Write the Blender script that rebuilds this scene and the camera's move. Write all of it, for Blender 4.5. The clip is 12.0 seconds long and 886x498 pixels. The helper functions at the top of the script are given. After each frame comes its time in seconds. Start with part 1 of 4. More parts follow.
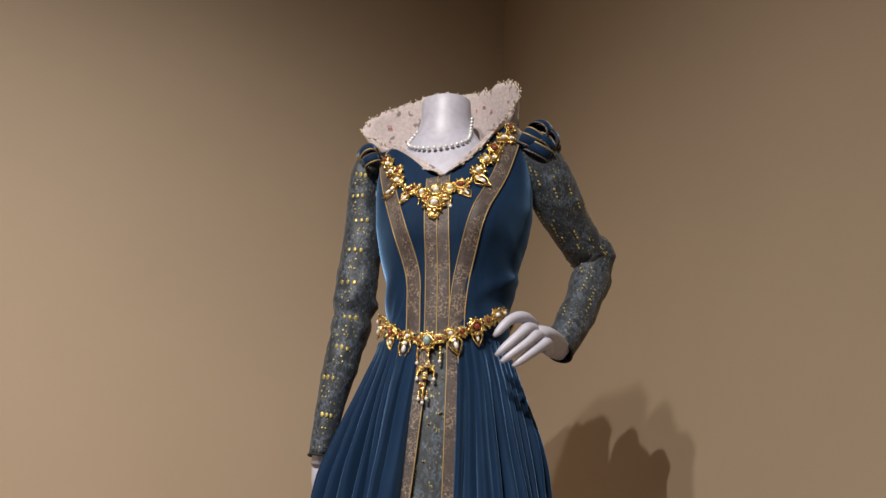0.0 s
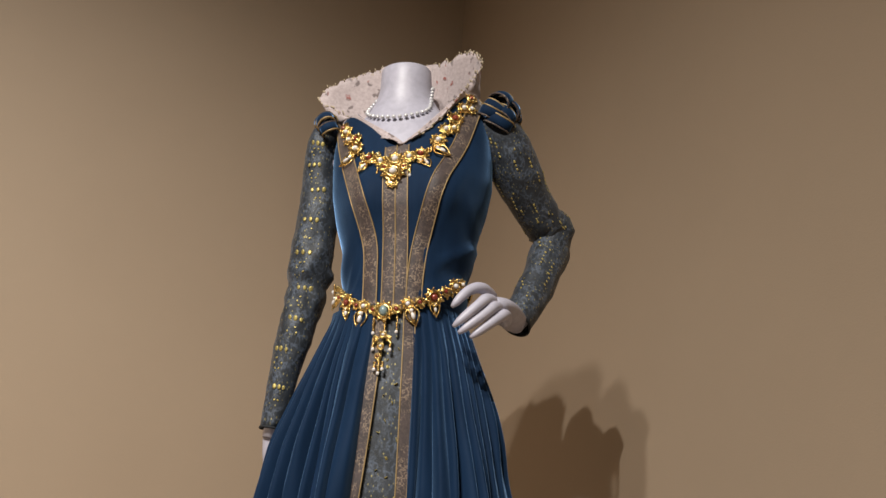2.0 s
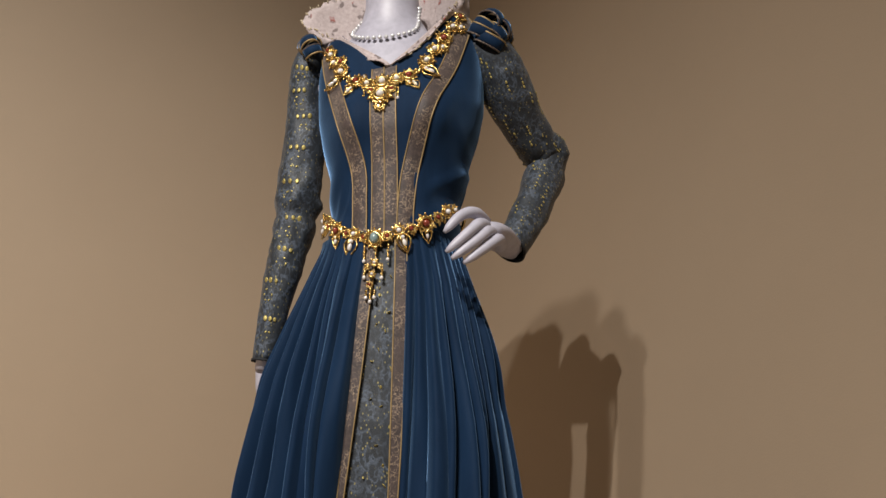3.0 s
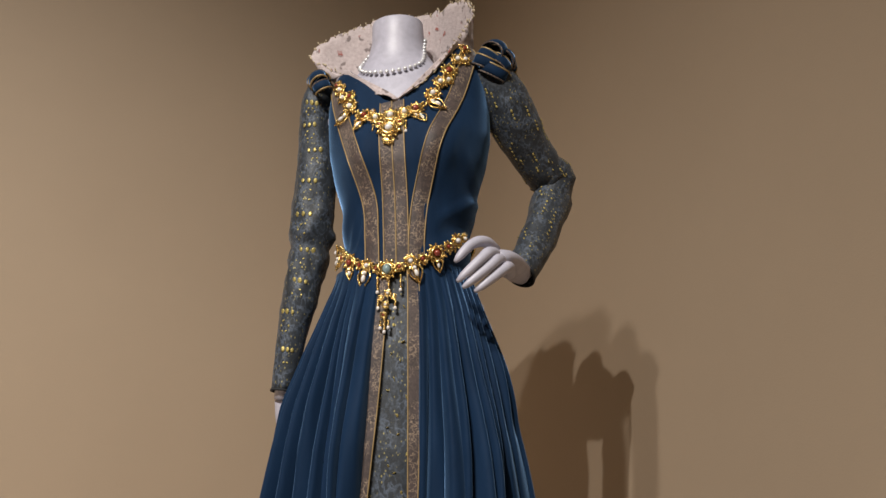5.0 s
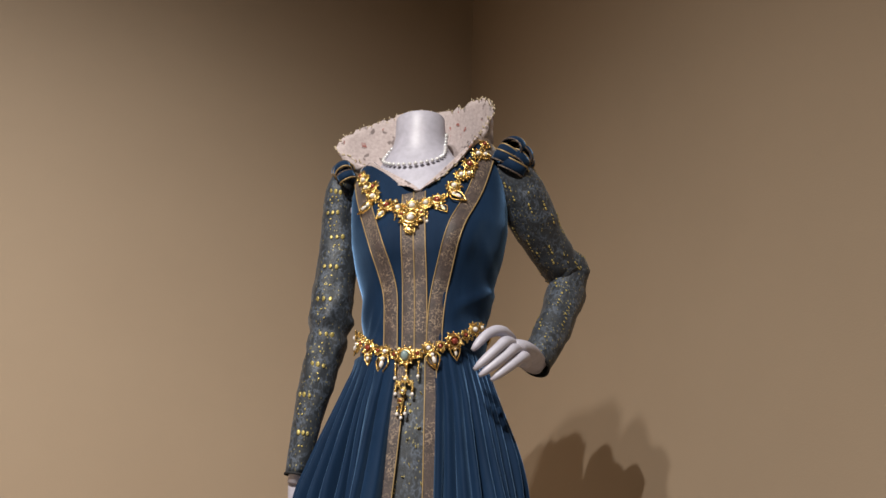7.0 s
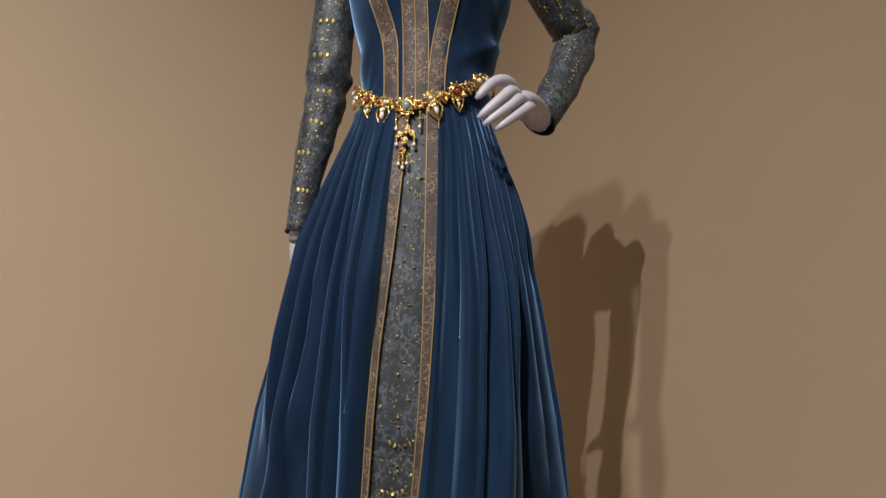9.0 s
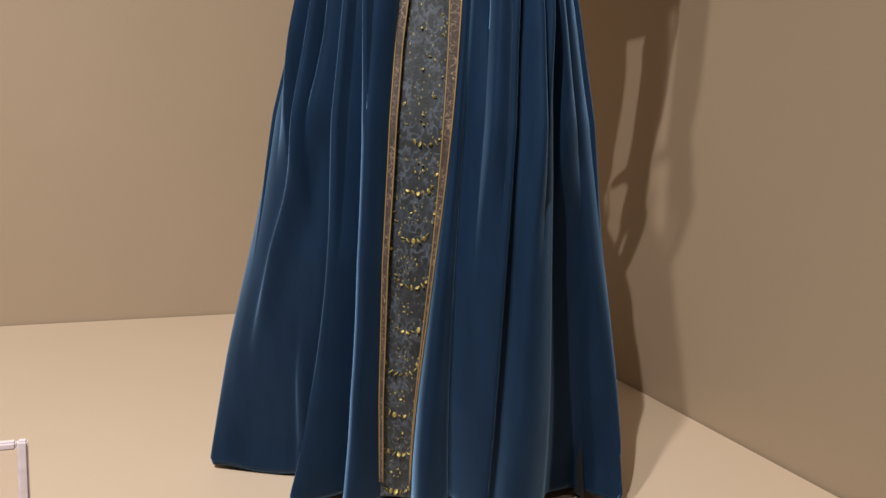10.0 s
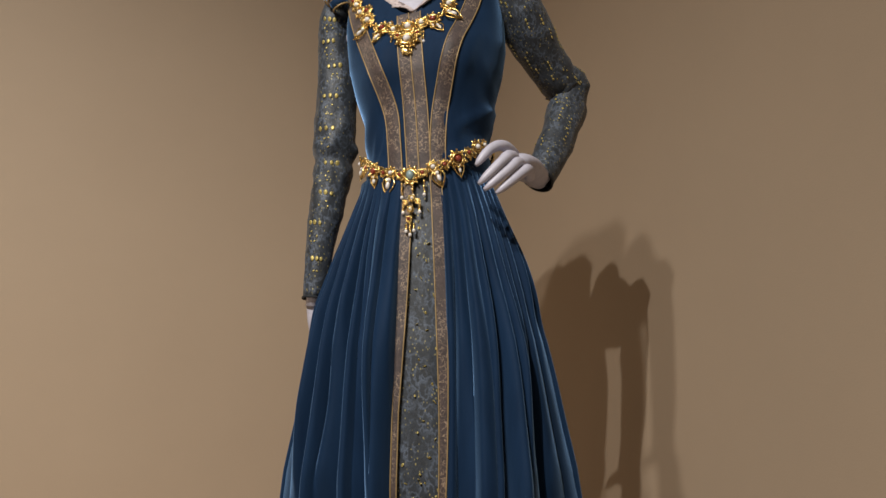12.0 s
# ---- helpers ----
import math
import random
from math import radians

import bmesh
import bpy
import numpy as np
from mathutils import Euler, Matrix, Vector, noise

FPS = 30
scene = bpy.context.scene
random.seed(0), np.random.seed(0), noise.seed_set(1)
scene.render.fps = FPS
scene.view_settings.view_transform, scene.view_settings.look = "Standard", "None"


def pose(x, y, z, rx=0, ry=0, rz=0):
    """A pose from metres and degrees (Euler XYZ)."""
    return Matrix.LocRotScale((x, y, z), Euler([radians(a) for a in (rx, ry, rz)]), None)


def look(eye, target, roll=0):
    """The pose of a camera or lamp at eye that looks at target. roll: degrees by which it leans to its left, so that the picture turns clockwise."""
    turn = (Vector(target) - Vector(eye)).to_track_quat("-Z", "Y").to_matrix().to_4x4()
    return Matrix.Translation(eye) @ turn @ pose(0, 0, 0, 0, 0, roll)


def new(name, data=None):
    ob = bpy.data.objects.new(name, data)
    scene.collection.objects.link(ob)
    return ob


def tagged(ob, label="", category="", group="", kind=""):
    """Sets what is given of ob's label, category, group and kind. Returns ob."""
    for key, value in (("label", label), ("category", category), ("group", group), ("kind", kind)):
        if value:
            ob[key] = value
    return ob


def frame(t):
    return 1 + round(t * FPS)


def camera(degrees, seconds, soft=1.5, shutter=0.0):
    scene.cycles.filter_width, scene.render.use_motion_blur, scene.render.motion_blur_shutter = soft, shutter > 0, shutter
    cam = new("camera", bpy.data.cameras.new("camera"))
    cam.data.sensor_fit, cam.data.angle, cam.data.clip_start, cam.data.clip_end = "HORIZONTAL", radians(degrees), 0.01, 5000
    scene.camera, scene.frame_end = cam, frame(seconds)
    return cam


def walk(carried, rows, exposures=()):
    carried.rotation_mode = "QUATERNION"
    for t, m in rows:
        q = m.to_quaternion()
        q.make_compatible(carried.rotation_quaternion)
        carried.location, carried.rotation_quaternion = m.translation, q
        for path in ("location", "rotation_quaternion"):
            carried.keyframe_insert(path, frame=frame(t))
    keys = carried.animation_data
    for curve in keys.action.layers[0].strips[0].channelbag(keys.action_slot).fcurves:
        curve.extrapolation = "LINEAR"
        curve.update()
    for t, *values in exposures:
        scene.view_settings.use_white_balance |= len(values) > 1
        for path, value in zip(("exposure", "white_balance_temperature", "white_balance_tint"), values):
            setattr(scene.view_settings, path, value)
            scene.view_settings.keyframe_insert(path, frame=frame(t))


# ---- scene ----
import functools

cam = camera(53.7, 12.0)
PATH = [
    (0, (-0.489, 0.319, 0.866), (0.176, 2.139, 1.363), 2.9),
    (0.5, (-0.482, 0.323, 0.864), (0.221, 2.113, 1.414), 2.7),
    (1, (-0.475, 0.32, 0.857), (0.244, 2.102, 1.413), 2.6),
    (1.5, (-0.482, 0.334, 0.852), (0.268, 2.107, 1.394), 3.0),
    (2, (-0.483, 0.35, 0.841), (0.283, 2.135, 1.32), 3.1),
    (2.5, (-0.464, 0.388, 0.823), (0.32, 2.186, 1.213), 2.7),
    (3, (-0.46, 0.387, 0.83), (0.332, 2.191, 1.171), 1.7),
    (5, (-0.473, 0.351, 0.855), (0.291, 2.164, 1.216), 0.2),
    (5.5, (-0.489, 0.309, 0.86), (0.252, 2.103, 1.341), 0.1),
    (6, (-0.497, 0.31, 0.859), (0.232, 2.095, 1.39), 0.6),
    (6.5, (-0.502, 0.307, 0.864), (0.225, 2.086, 1.42), 1.2),
    (6.7, (-0.506, 0.314, 0.859), (0.216, 2.094, 1.418), 1.7),
    (8.3, (-0.495, 0.348, 0.805), (0.289, 2.139, 1.225), 1.9),
    (8.5, (-0.491, 0.351, 0.793), (0.292, 2.152, 1.172), 1.8),
    (9, (-0.482, 0.389, 0.737), (0.291, 2.226, 0.912), 1.9),
    (9.1, (-0.483, 0.395, 0.73), (0.287, 2.237, 0.85), 2.1),
    (9.2, (-0.48, 0.407, 0.72), (0.285, 2.254, 0.782), 2.3),
    (9.5, (-0.474, 0.435, 0.666), (0.286, 2.284, 0.601), 2.5),
    (10, (-0.467, 0.455, 0.617), (0.282, 2.282, 0.298), 2.1),
    (10.3, (-0.455, 0.468, 0.601), (0.293, 2.279, 0.199), 2.2),
    (10.5, (-0.457, 0.454, 0.625), (0.307, 2.267, 0.265), 1.3),
    (10.7, (-0.451, 0.429, 0.663), (0.361, 2.234, 0.376), -0.0),
    (11, (-0.463, 0.385, 0.718), (0.337, 2.213, 0.588), -0.1),
    (11.2, (-0.473, 0.359, 0.746), (0.342, 2.186, 0.727), -0.8),
    (11.5, (-0.482, 0.325, 0.791), (0.303, 2.16, 0.902), -2.0),
    (12, (-0.506, 0.32, 0.784), (0.24, 2.161, 1.02), -1.5),
]
walk(cam, [(t, look(eye, target, roll)) for t, eye, target, roll in PATH],
     [(0.0, 0.0), (1.5, 0.03), (2.5, -0.08), (5.0, -0.10), (6.5, 0.03), (8.5, -0.04), (9.5, -0.06), (10.0, 0.01), (10.3, 0.06), (10.6, -0.02), (11.0, -0.18), (12.0, -0.16)])

# ---- light: two track spots high up on the gallery side, one wide soft fill added behind ----
def spot(name, eye, target, watts, angle, blend, radius, colour):
    lamp = bpy.data.lights.new(name, "SPOT")
    lamp.energy, lamp.spot_size, lamp.spot_blend, lamp.shadow_soft_size, lamp.color = watts, radians(angle), blend, radius, colour
    ob = new(name, lamp)
    ob.matrix_world = look(eye, target)
    return ob


WARM = (1.0, 0.957, 0.90)
spot("track_spot", (-1.87, -0.46, 3.63), (-1.20, 1.86, -0.32), 562, 96, 1.0, 0.022, WARM)
spot("track_spot", (-1.87, 0.14, 3.39), (-1.20, 1.90, -0.32), 368, 96, 1.0, 0.055, WARM)
# fill without a known fixture, added to lift the shaded sides
spot("added_fill", (-0.9, -1.2, 3.7), (-0.6, 1.9, 0.0), 66, 90, 1.0, 0.35, (1.0, 0.86, 0.65))

world = bpy.data.worlds.new("hall_air")
world.use_nodes = True
world.node_tree.nodes["Background"].inputs[0].default_value = (0.10, 0.085, 0.07, 1)
world.node_tree.nodes["Background"].inputs[1].default_value = 0.2
scene.world = world


# ---- materials ----
def material(name):
    m = bpy.data.materials.new(name)
    m.use_nodes = True
    return m, m.node_tree, m.node_tree.nodes["Principled BSDF"]


def put(bsdf, **values):
    for key, value in values.items():
        bsdf.inputs[key.replace("_", " ")].default_value = value


def node(tree, kind, **inputs):
    n = tree.nodes.new(kind)
    for key, value in inputs.items():
        n.inputs[key.replace("_", " ")].default_value = value
    return n


def coords(tree, stretch=(1, 1, 1), source="Object"):
    tc, mp = tree.nodes.new("ShaderNodeTexCoord"), tree.nodes.new("ShaderNodeMapping")
    mp.inputs["Scale"].default_value = stretch
    tree.links.new(tc.outputs[source], mp.inputs["Vector"])
    return mp.outputs["Vector"]


def noise_tex(tree, scale, detail=4.0, rough=0.6, stretch=(1, 1, 1), source="Object"):
    n = node(tree, "ShaderNodeTexNoise", Scale=scale, Detail=detail, Roughness=rough)
    tree.links.new(coords(tree, stretch, source), n.inputs["Vector"])
    return n.outputs["Fac"]


def ramp(tree, fac, stops):
    r = tree.nodes.new("ShaderNodeValToRGB")
    while len(r.color_ramp.elements) < len(stops):
        r.color_ramp.elements.new(0.5)
    for e, (at, c) in zip(r.color_ramp.elements, stops):
        e.position, e.color = at, (*c, 1) if len(c) == 3 else c
    tree.links.new(fac, r.inputs["Fac"])
    return r.outputs["Color"]


def mix(tree, fac, a, b, blend="MIX"):
    m = tree.nodes.new("ShaderNodeMix")
    m.data_type, m.blend_type = "RGBA", blend
    for socket, v in ((m.inputs[0], fac), (m.inputs[6], a), (m.inputs[7], b)):
        if isinstance(v, bpy.types.NodeSocket):
            tree.links.new(v, socket)
        else:
            socket.default_value = v if isinstance(v, float) else (*v, 1)
    return m.outputs[2]


def bump(tree, bsdf, height, strength, distance):
    b = node(tree, "ShaderNodeBump", Strength=strength, Distance=distance)
    tree.links.new(height, b.inputs["Height"])
    tree.links.new(b.outputs["Normal"], bsdf.inputs["Normal"])


def paint(name, low, high, grain, rough):
    m, t, b = material(name)
    put(b, Roughness=rough)
    blotch = noise_tex(t, 1.3, 5.0, 0.65)
    t.links.new(ramp(t, blotch, [(0.3, low), (0.7, high)]), b.inputs["Base Color"])
    bump(t, b, noise_tex(t, grain, 3.0), 0.12, 0.002)
    return m


WALL = paint("wall_paint", (0.355, 0.270, 0.190), (0.375, 0.287, 0.203), 260, 0.75)
DECK = paint("deck_paint", (0.60, 0.475, 0.36), (0.63, 0.50, 0.38), 160, 0.65)
CEILING = paint("ceiling_paint", (0.30, 0.27, 0.24), (0.33, 0.30, 0.26), 120, 0.9)
CARPET = paint("gallery_carpet", (0.09, 0.08, 0.07), (0.14, 0.12, 0.10), 400, 0.95)


def velvet():
    m, t, b = material("velvet")
    put(b, Roughness=0.7, Sheen_Weight=1.0, Sheen_Roughness=0.33, Sheen_Tint=(0.27, 0.50, 0.88, 1), Specular_IOR_Level=0.08)
    nap = noise_tex(t, 26, 5.0, 0.65, (1, 1, 0.16))
    t.links.new(ramp(t, nap, [(0.25, (0.0048, 0.0150, 0.038)), (0.75, (0.0085, 0.0255, 0.062))]), b.inputs["Base Color"])
    bump(t, b, noise_tex(t, 900, 2.0), 0.25, 0.0006)
    return m


def brocade():
    m, t, b = material("brocade")
    put(b, Roughness=0.58, Sheen_Weight=0.08)
    weave = noise_tex(t, 330, 3.0, 0.7)
    part_of = ramp(t, noise_tex(t, 42, 3.0), [(0.42, (0.15, 0.15, 0.15)), (0.56, (1, 1, 1))])
    curl = ramp(t, noise_tex(t, 115, 1.5, 0.5, (1, 1, 0.7)), [(0.42, (0, 0, 0)), (0.48, (1, 1, 1)), (0.54, (1, 1, 1)), (0.60, (0, 0, 0))])
    scroll = mix(t, 1.0, mix(t, 1.0, curl, part_of, "MULTIPLY"), ramp(t, weave, [(0.35, (0.3, 0.3, 0.3)), (0.6, (1, 1, 1))]), "MULTIPLY")
    fleck = node(t, "ShaderNodeTexVoronoi", Scale=210.0)
    t.links.new(coords(t, (1, 1, 0.6)), fleck.inputs["Vector"])
    dots = ramp(t, fleck.outputs["Distance"], [(0.18, (1, 1, 1)), (0.28, (0, 0, 0))])
    gate = ramp(t, noise_tex(t, 70, 2.0), [(0.45, (0, 0, 0)), (0.53, (1, 1, 1))])
    ground = ramp(t, noise_tex(t, 38, 4.0), [(0.3, (0.009, 0.012, 0.016)), (0.7, (0.022, 0.028, 0.038))])
    a = mix(t, scroll, ground, (0.072, 0.092, 0.128))
    glint = mix(t, 1.0, dots, gate, "MULTIPLY")
    t.links.new(mix(t, glint, a, (0.27, 0.235, 0.11)), b.inputs["Base Color"])
    metal = t.nodes.new("ShaderNodeMath")
    metal.operation = "MULTIPLY"
    metal.inputs[1].default_value = 0.7
    t.links.new(glint, metal.inputs[0])
    t.links.new(metal.outputs[0], b.inputs["Metallic"])
    bump(t, b, weave, 0.5, 0.001)
    return m


def ribbon():
    m, t, b = material("ribbon")
    put(b, Roughness=0.62, Sheen_Weight=0.3)
    curl = ramp(t, noise_tex(t, 165, 1.5, 0.5), [(0.44, (0, 0, 0)), (0.49, (1, 1, 1)), (0.53, (1, 1, 1)), (0.57, (0, 0, 0))])
    gate = ramp(t, noise_tex(t, 34, 3.0), [(0.42, (0.12, 0.12, 0.12)), (0.54, (1, 1, 1))])
    fine = noise_tex(t, 320, 3.0, 0.7)
    thread = ramp(t, fine, [(0.42, (0.25, 0.25, 0.25)), (0.62, (1, 1, 1))])
    ground = ramp(t, noise_tex(t, 70, 4.0), [(0.3, (0.024, 0.014, 0.0125)), (0.7, (0.058, 0.036, 0.032))])
    f = mix(t, 1.0, mix(t, 1.0, curl, gate, "MULTIPLY"), thread, "MULTIPLY")
    t.links.new(mix(t, f, ground, (0.30, 0.215, 0.145)), b.inputs["Base Color"])
    bump(t, b, fine, 0.5, 0.0010)
    return m


def lace():
    m, t, b = material("lace")
    put(b, Roughness=0.8, Sheen_Weight=0.2)
    bend = node(t, "ShaderNodeTexNoise", Scale=38.0, Detail=2.0)
    t.links.new(coords(t), bend.inputs["Vector"])
    moved = t.nodes.new("ShaderNodeVectorMath")
    moved.operation = "MULTIPLY_ADD"
    moved.inputs[1].default_value = (0.05, 0.05, 0.05)
    t.links.new(bend.outputs["Color"], moved.inputs[0])
    t.links.new(coords(t, (1.5, 1.5, 0.8)), moved.inputs[2])
    v = node(t, "ShaderNodeTexVoronoi", Scale=46.0, Randomness=1.0)
    t.links.new(moved.outputs["Vector"], v.inputs["Vector"])
    motif = ramp(t, v.outputs["Distance"], [(0.24, (1, 1, 1)), (0.36, (0, 0, 0))])
    gate = ramp(t, noise_tex(t, 62, 3.0), [(0.44, (0, 0, 0)), (0.52, (1, 1, 1))])
    f = mix(t, 1.0, motif, gate, "MULTIPLY")
    ground = ramp(t, noise_tex(t, 150, 4.0), [(0.3, (0.40, 0.325, 0.32)), (0.7, (0.55, 0.47, 0.465))])
    tone = ramp(t, noise_tex(t, 30, 1.0), [(0.36, (0.30, 0.075, 0.06)), (0.44, (0.19, 0.15, 0.145))])
    t.links.new(mix(t, f, ground, tone), b.inputs["Base Color"])
    bump(t, b, noise_tex(t, 420, 3.0), 0.6, 0.0015)
    return m


def plain(name, colour, rough, metal=0.0, grain=0.0, **more):
    m, t, b = material(name)
    put(b, Roughness=rough, Metallic=metal, **more)
    dark = tuple(c * 0.82 for c in colour)
    t.links.new(ramp(t, noise_tex(t, 70, 4.0), [(0.3, dark), (0.7, colour)]), b.inputs["Base Color"])
    if grain:
        bump(t, b, noise_tex(t, 500, 2.0), grain, 0.0008)
    return m


VELVET, BROCADE, RIBBON, LACE = velvet(), brocade(), ribbon(), lace()
GOLD = plain("gilt_metal", (0.80, 0.56, 0.21), 0.24, 1.0, 0.25)
THREAD = plain("gold_thread", (0.36, 0.25, 0.115), 0.5, 0.35, 0.4)
SPANGLE = plain("gold_spangle", (0.46, 0.37, 0.12), 0.48, 0.5, 0.3)
PEARL = plain("pearl", (0.80, 0.76, 0.74), 0.2, 0.0, Coat_Weight=0.6)
SILVER_PEARL = plain("silver_pearl", (0.80, 0.79, 0.80), 0.18, 0.25, Coat_Weight=0.7)
RED = plain("red_stone", (0.23, 0.04, 0.022), 0.16, 0.0, Coat_Weight=0.6)
TEAL = plain("grey_green_cabochon", (0.22, 0.30, 0.30), 0.15, 0.0, Coat_Weight=0.7)
FIGURE = plain("mannequin_lacquer", (0.47, 0.455, 0.535), 0.45)
LEATHER = plain("brown_leather", (0.035, 0.025, 0.02), 0.4, 0.0, 0.3)
# the dark cuff binding, and the sheet that darkens the gap below the hem
CUFF_AND_HEM_SHADE = plain("dark_cuff_and_hem_shade", (0.012, 0.014, 0.018), 0.85)


def acrylic():
    m, t, b = material("acrylic")
    put(b, Roughness=0.04, Transmission_Weight=1.0, IOR=1.2, Base_Color=(0.97, 0.95, 0.97, 1))
    return m


STRAW = plain("straw_lace", (0.50, 0.41, 0.28), 0.8)
ACRYLIC = acrylic()
EDGE = plain("frosted_edge", (0.80, 0.70, 0.76), 0.5)


# ---- mesh helpers ----
def part(name, bm, mat, parent=None, label="", smooth=True):
    """Links a bmesh as one mesh object, under a thing or part where one is given."""
    me = bpy.data.meshes.new(name)
    bm.to_mesh(me)
    bm.free()
    return piece(name, me, mat, parent, label, smooth)


def piece(name, me, mat=None, parent=None, label="", smooth=True):
    if mat is not None and not me.materials:
        me.materials.append(mat)
        if smooth:
            me.polygons.foreach_set("use_smooth", [True] * len(me.polygons))
    ob = new(name, me)
    ob.parent = parent
    return tagged(ob, label)


def sheet(bm, rows, closed=False):
    """Faces over rows of points; closed: each row is a ring."""
    vs = [[bm.verts.new(p) for p in row] for row in rows]
    n = len(vs[0])
    for a, b in zip(vs, vs[1:]):
        for i in range(n if closed else n - 1):
            j = (i + 1) % n
            bm.faces.new((a[i], a[j], b[j], b[i]))
    return vs


def tube(bm, points, radii, seg=12, flat=1.0, caps=True):
    """A tube through points with a radius at each; flat squeezes it across its second axis."""
    pts = [Vector(p) for p in points]
    rings, side = [], None
    for i, p in enumerate(pts):
        d = (pts[min(i + 1, len(pts) - 1)] - pts[max(i - 1, 0)]).normalized()
        if side is None:
            side = d.cross(Vector((0.13, 0.98, 0.11))).normalized()
        side = (side - d * side.dot(d)).normalized()
        up = d.cross(side)
        r = radii[i] if isinstance(radii, (list, tuple)) else radii
        rings.append([p + side * (r * math.cos(q)) + up * (r * flat * math.sin(q)) for q in (2 * math.pi * k / seg for k in range(seg))])
    vs = sheet(bm, rings, True)
    if caps:
        bm.faces.new(vs[0][::-1])
        bm.faces.new(vs[-1])
    return vs


def spline(points, n):
    """n points of a smooth curve through the given ones; works on tuples of any length."""
    p = [np.array(q, float) for q in points]
    p = [2 * p[0] - p[1], *p, 2 * p[-1] - p[-2]]
    out = []
    for k in range(n):
        u = k / (n - 1) * (len(p) - 3)
        i = min(int(u), len(p) - 4)
        f = u - i
        a, b, c, d = p[i:i + 4]
        out.append(0.5 * (2 * b + (c - a) * f + (2 * a - 5 * b + 4 * c - d) * f * f + (3 * b - a - 3 * c + d) * f ** 3))
    return out


def box(bm, lo, hi, bevel=0.0):
    made = bmesh.ops.create_cube(bm, size=1)["verts"]
    for v in made:
        v.co = [l + (c + 0.5) * (h - l) for c, l, h in zip(v.co, lo, hi)]
    if bevel:
        edges = list({e for v in made for e in v.link_edges})
        bmesh.ops.bevel(bm, geom=edges, offset=bevel, segments=2, affect="EDGES")


def ball(bm, at, r, squash=(1, 1, 1), seg=10, rings=7):
    bmesh.ops.create_uvsphere(bm, u_segments=seg, v_segments=rings, radius=r, matrix=Matrix.Translation(at) @ Matrix.Diagonal((*squash, 1)))


def structure(name, lo, hi, mat, label, category, bevel=0.0):
    bm = bmesh.new()
    box(bm, lo, hi, bevel)
    return tagged(part(name, bm, mat, None, "", False), label, category, "", "structure")


# ---- the setting: a corner of a gallery with a raised deck ----
WX, WY, DOWN, UP = 0.684, 2.995, -0.45, 4.1
structure("wall_north", (-5.0, WY, DOWN), (WX, WY + 0.15, UP), WALL, "unseen tan painted wall closing the room behind the gown", "wall")
structure("wall_east", (WX, -4.0, DOWN), (WX + 0.15, WY + 0.15, UP), WALL, "unseen tan painted wall closing the room carrying the gown's shadow", "wall")
# the south and west walls and the ceiling are unseen, added for bounced light
structure("wall_south", (-5.0, -4.15, DOWN), (WX + 0.15, -4.0, UP), WALL, "unseen tan painted wall closing the room", "wall")
structure("wall_west", (-5.15, -4.15, DOWN), (-5.0, WY + 0.15, UP), WALL, "unseen tan painted wall closing the room", "wall")
structure("floor", (-5.15, -4.15, DOWN - 0.1), (WX + 0.15, WY + 0.15, DOWN), CARPET, "dark gallery floor below the deck", "floor")
structure("ceiling", (-5.15, -4.15, UP), (WX + 0.15, WY + 0.15, UP + 0.1), CEILING, "plain unseen ceiling closing the room", "ceiling")
structure("display_deck", (-4.2, 0.85, DOWN), (WX - 0.002, WY - 0.002, 0.0), DECK, "raised tan painted display deck in the corner", "platform", 0.004)

# ---- the figure's own axes: x to its left side, -y to its front ----
STAND = pose(0.022, 1.712, 0, 0, 0, -31)


def thing(name, label, category):
    ob = new(name)
    ob.empty_display_size = 0.1
    ob.matrix_world = STAND
    return tagged(ob, label, category)


TILT_X = 0.10   # the shoulders and the belt rise towards the figure's left


def table(z, rows):
    """Values between the rows (z, a, b, ...), by z."""
    zs = [r[0] for r in rows]
    return [float(np.interp(z, zs, [r[k] for r in rows])) for k in range(1, len(rows[0]))]


def smooth_step(x, a, b):
    x = max(0.0, min(1.0, (x - a) / (b - a)))
    return x * x * (3 - 2 * x)


# height, middle x, middle y, half width, depth to the front, depth to the back
TORSO = [(1.04, 0.008, 0.004, 0.112, 0.100, 0.11), (1.08, 0.010, 0.008, 0.104, 0.100, 0.10), (1.12, 0.012, 0.012, 0.103, 0.101, 0.095),
         (1.19, 0.012, 0.022, 0.113, 0.106, 0.095), (1.25, 0.012, 0.028, 0.130, 0.112, 0.095), (1.30, 0.010, 0.034, 0.140, 0.110, 0.095),
         (1.35, 0.006, 0.040, 0.142, 0.098, 0.092), (1.39, 0.002, 0.044, 0.141, 0.085, 0.088), (1.42, -0.001, 0.047, 0.137, 0.075, 0.080),
         (1.45, -0.004, 0.050, 0.130, 0.066, 0.072), (1.485, -0.008, 0.054, 0.112, 0.056, 0.06)]


def torso(phi, z, out=0.0):
    """A point of the bodice at the turn phi (0: front, + towards its left) and the height z."""
    cx, cy, rx, rf, rb = table(z, TORSO)
    s, c = math.sin(phi), math.cos(phi)
    y = -(rf if c > 0 else rb) * (abs(c) ** 0.86) * (1 if c > 0 else -1)
    x = rx * s
    if c > 0:
        for side in (-1, 1):
            y -= 0.022 * math.exp(-(((x - side * 0.062) / 0.040) ** 2) - ((z - 1.275) / 0.05) ** 2)
    k = 1 + out / max(0.03, math.hypot(x, y))
    return Vector((cx + x * k, cy + y * k, z + TILT_X * x * (1 + max(0.0, min(1.0, (z - 1.36) / 0.08)))))


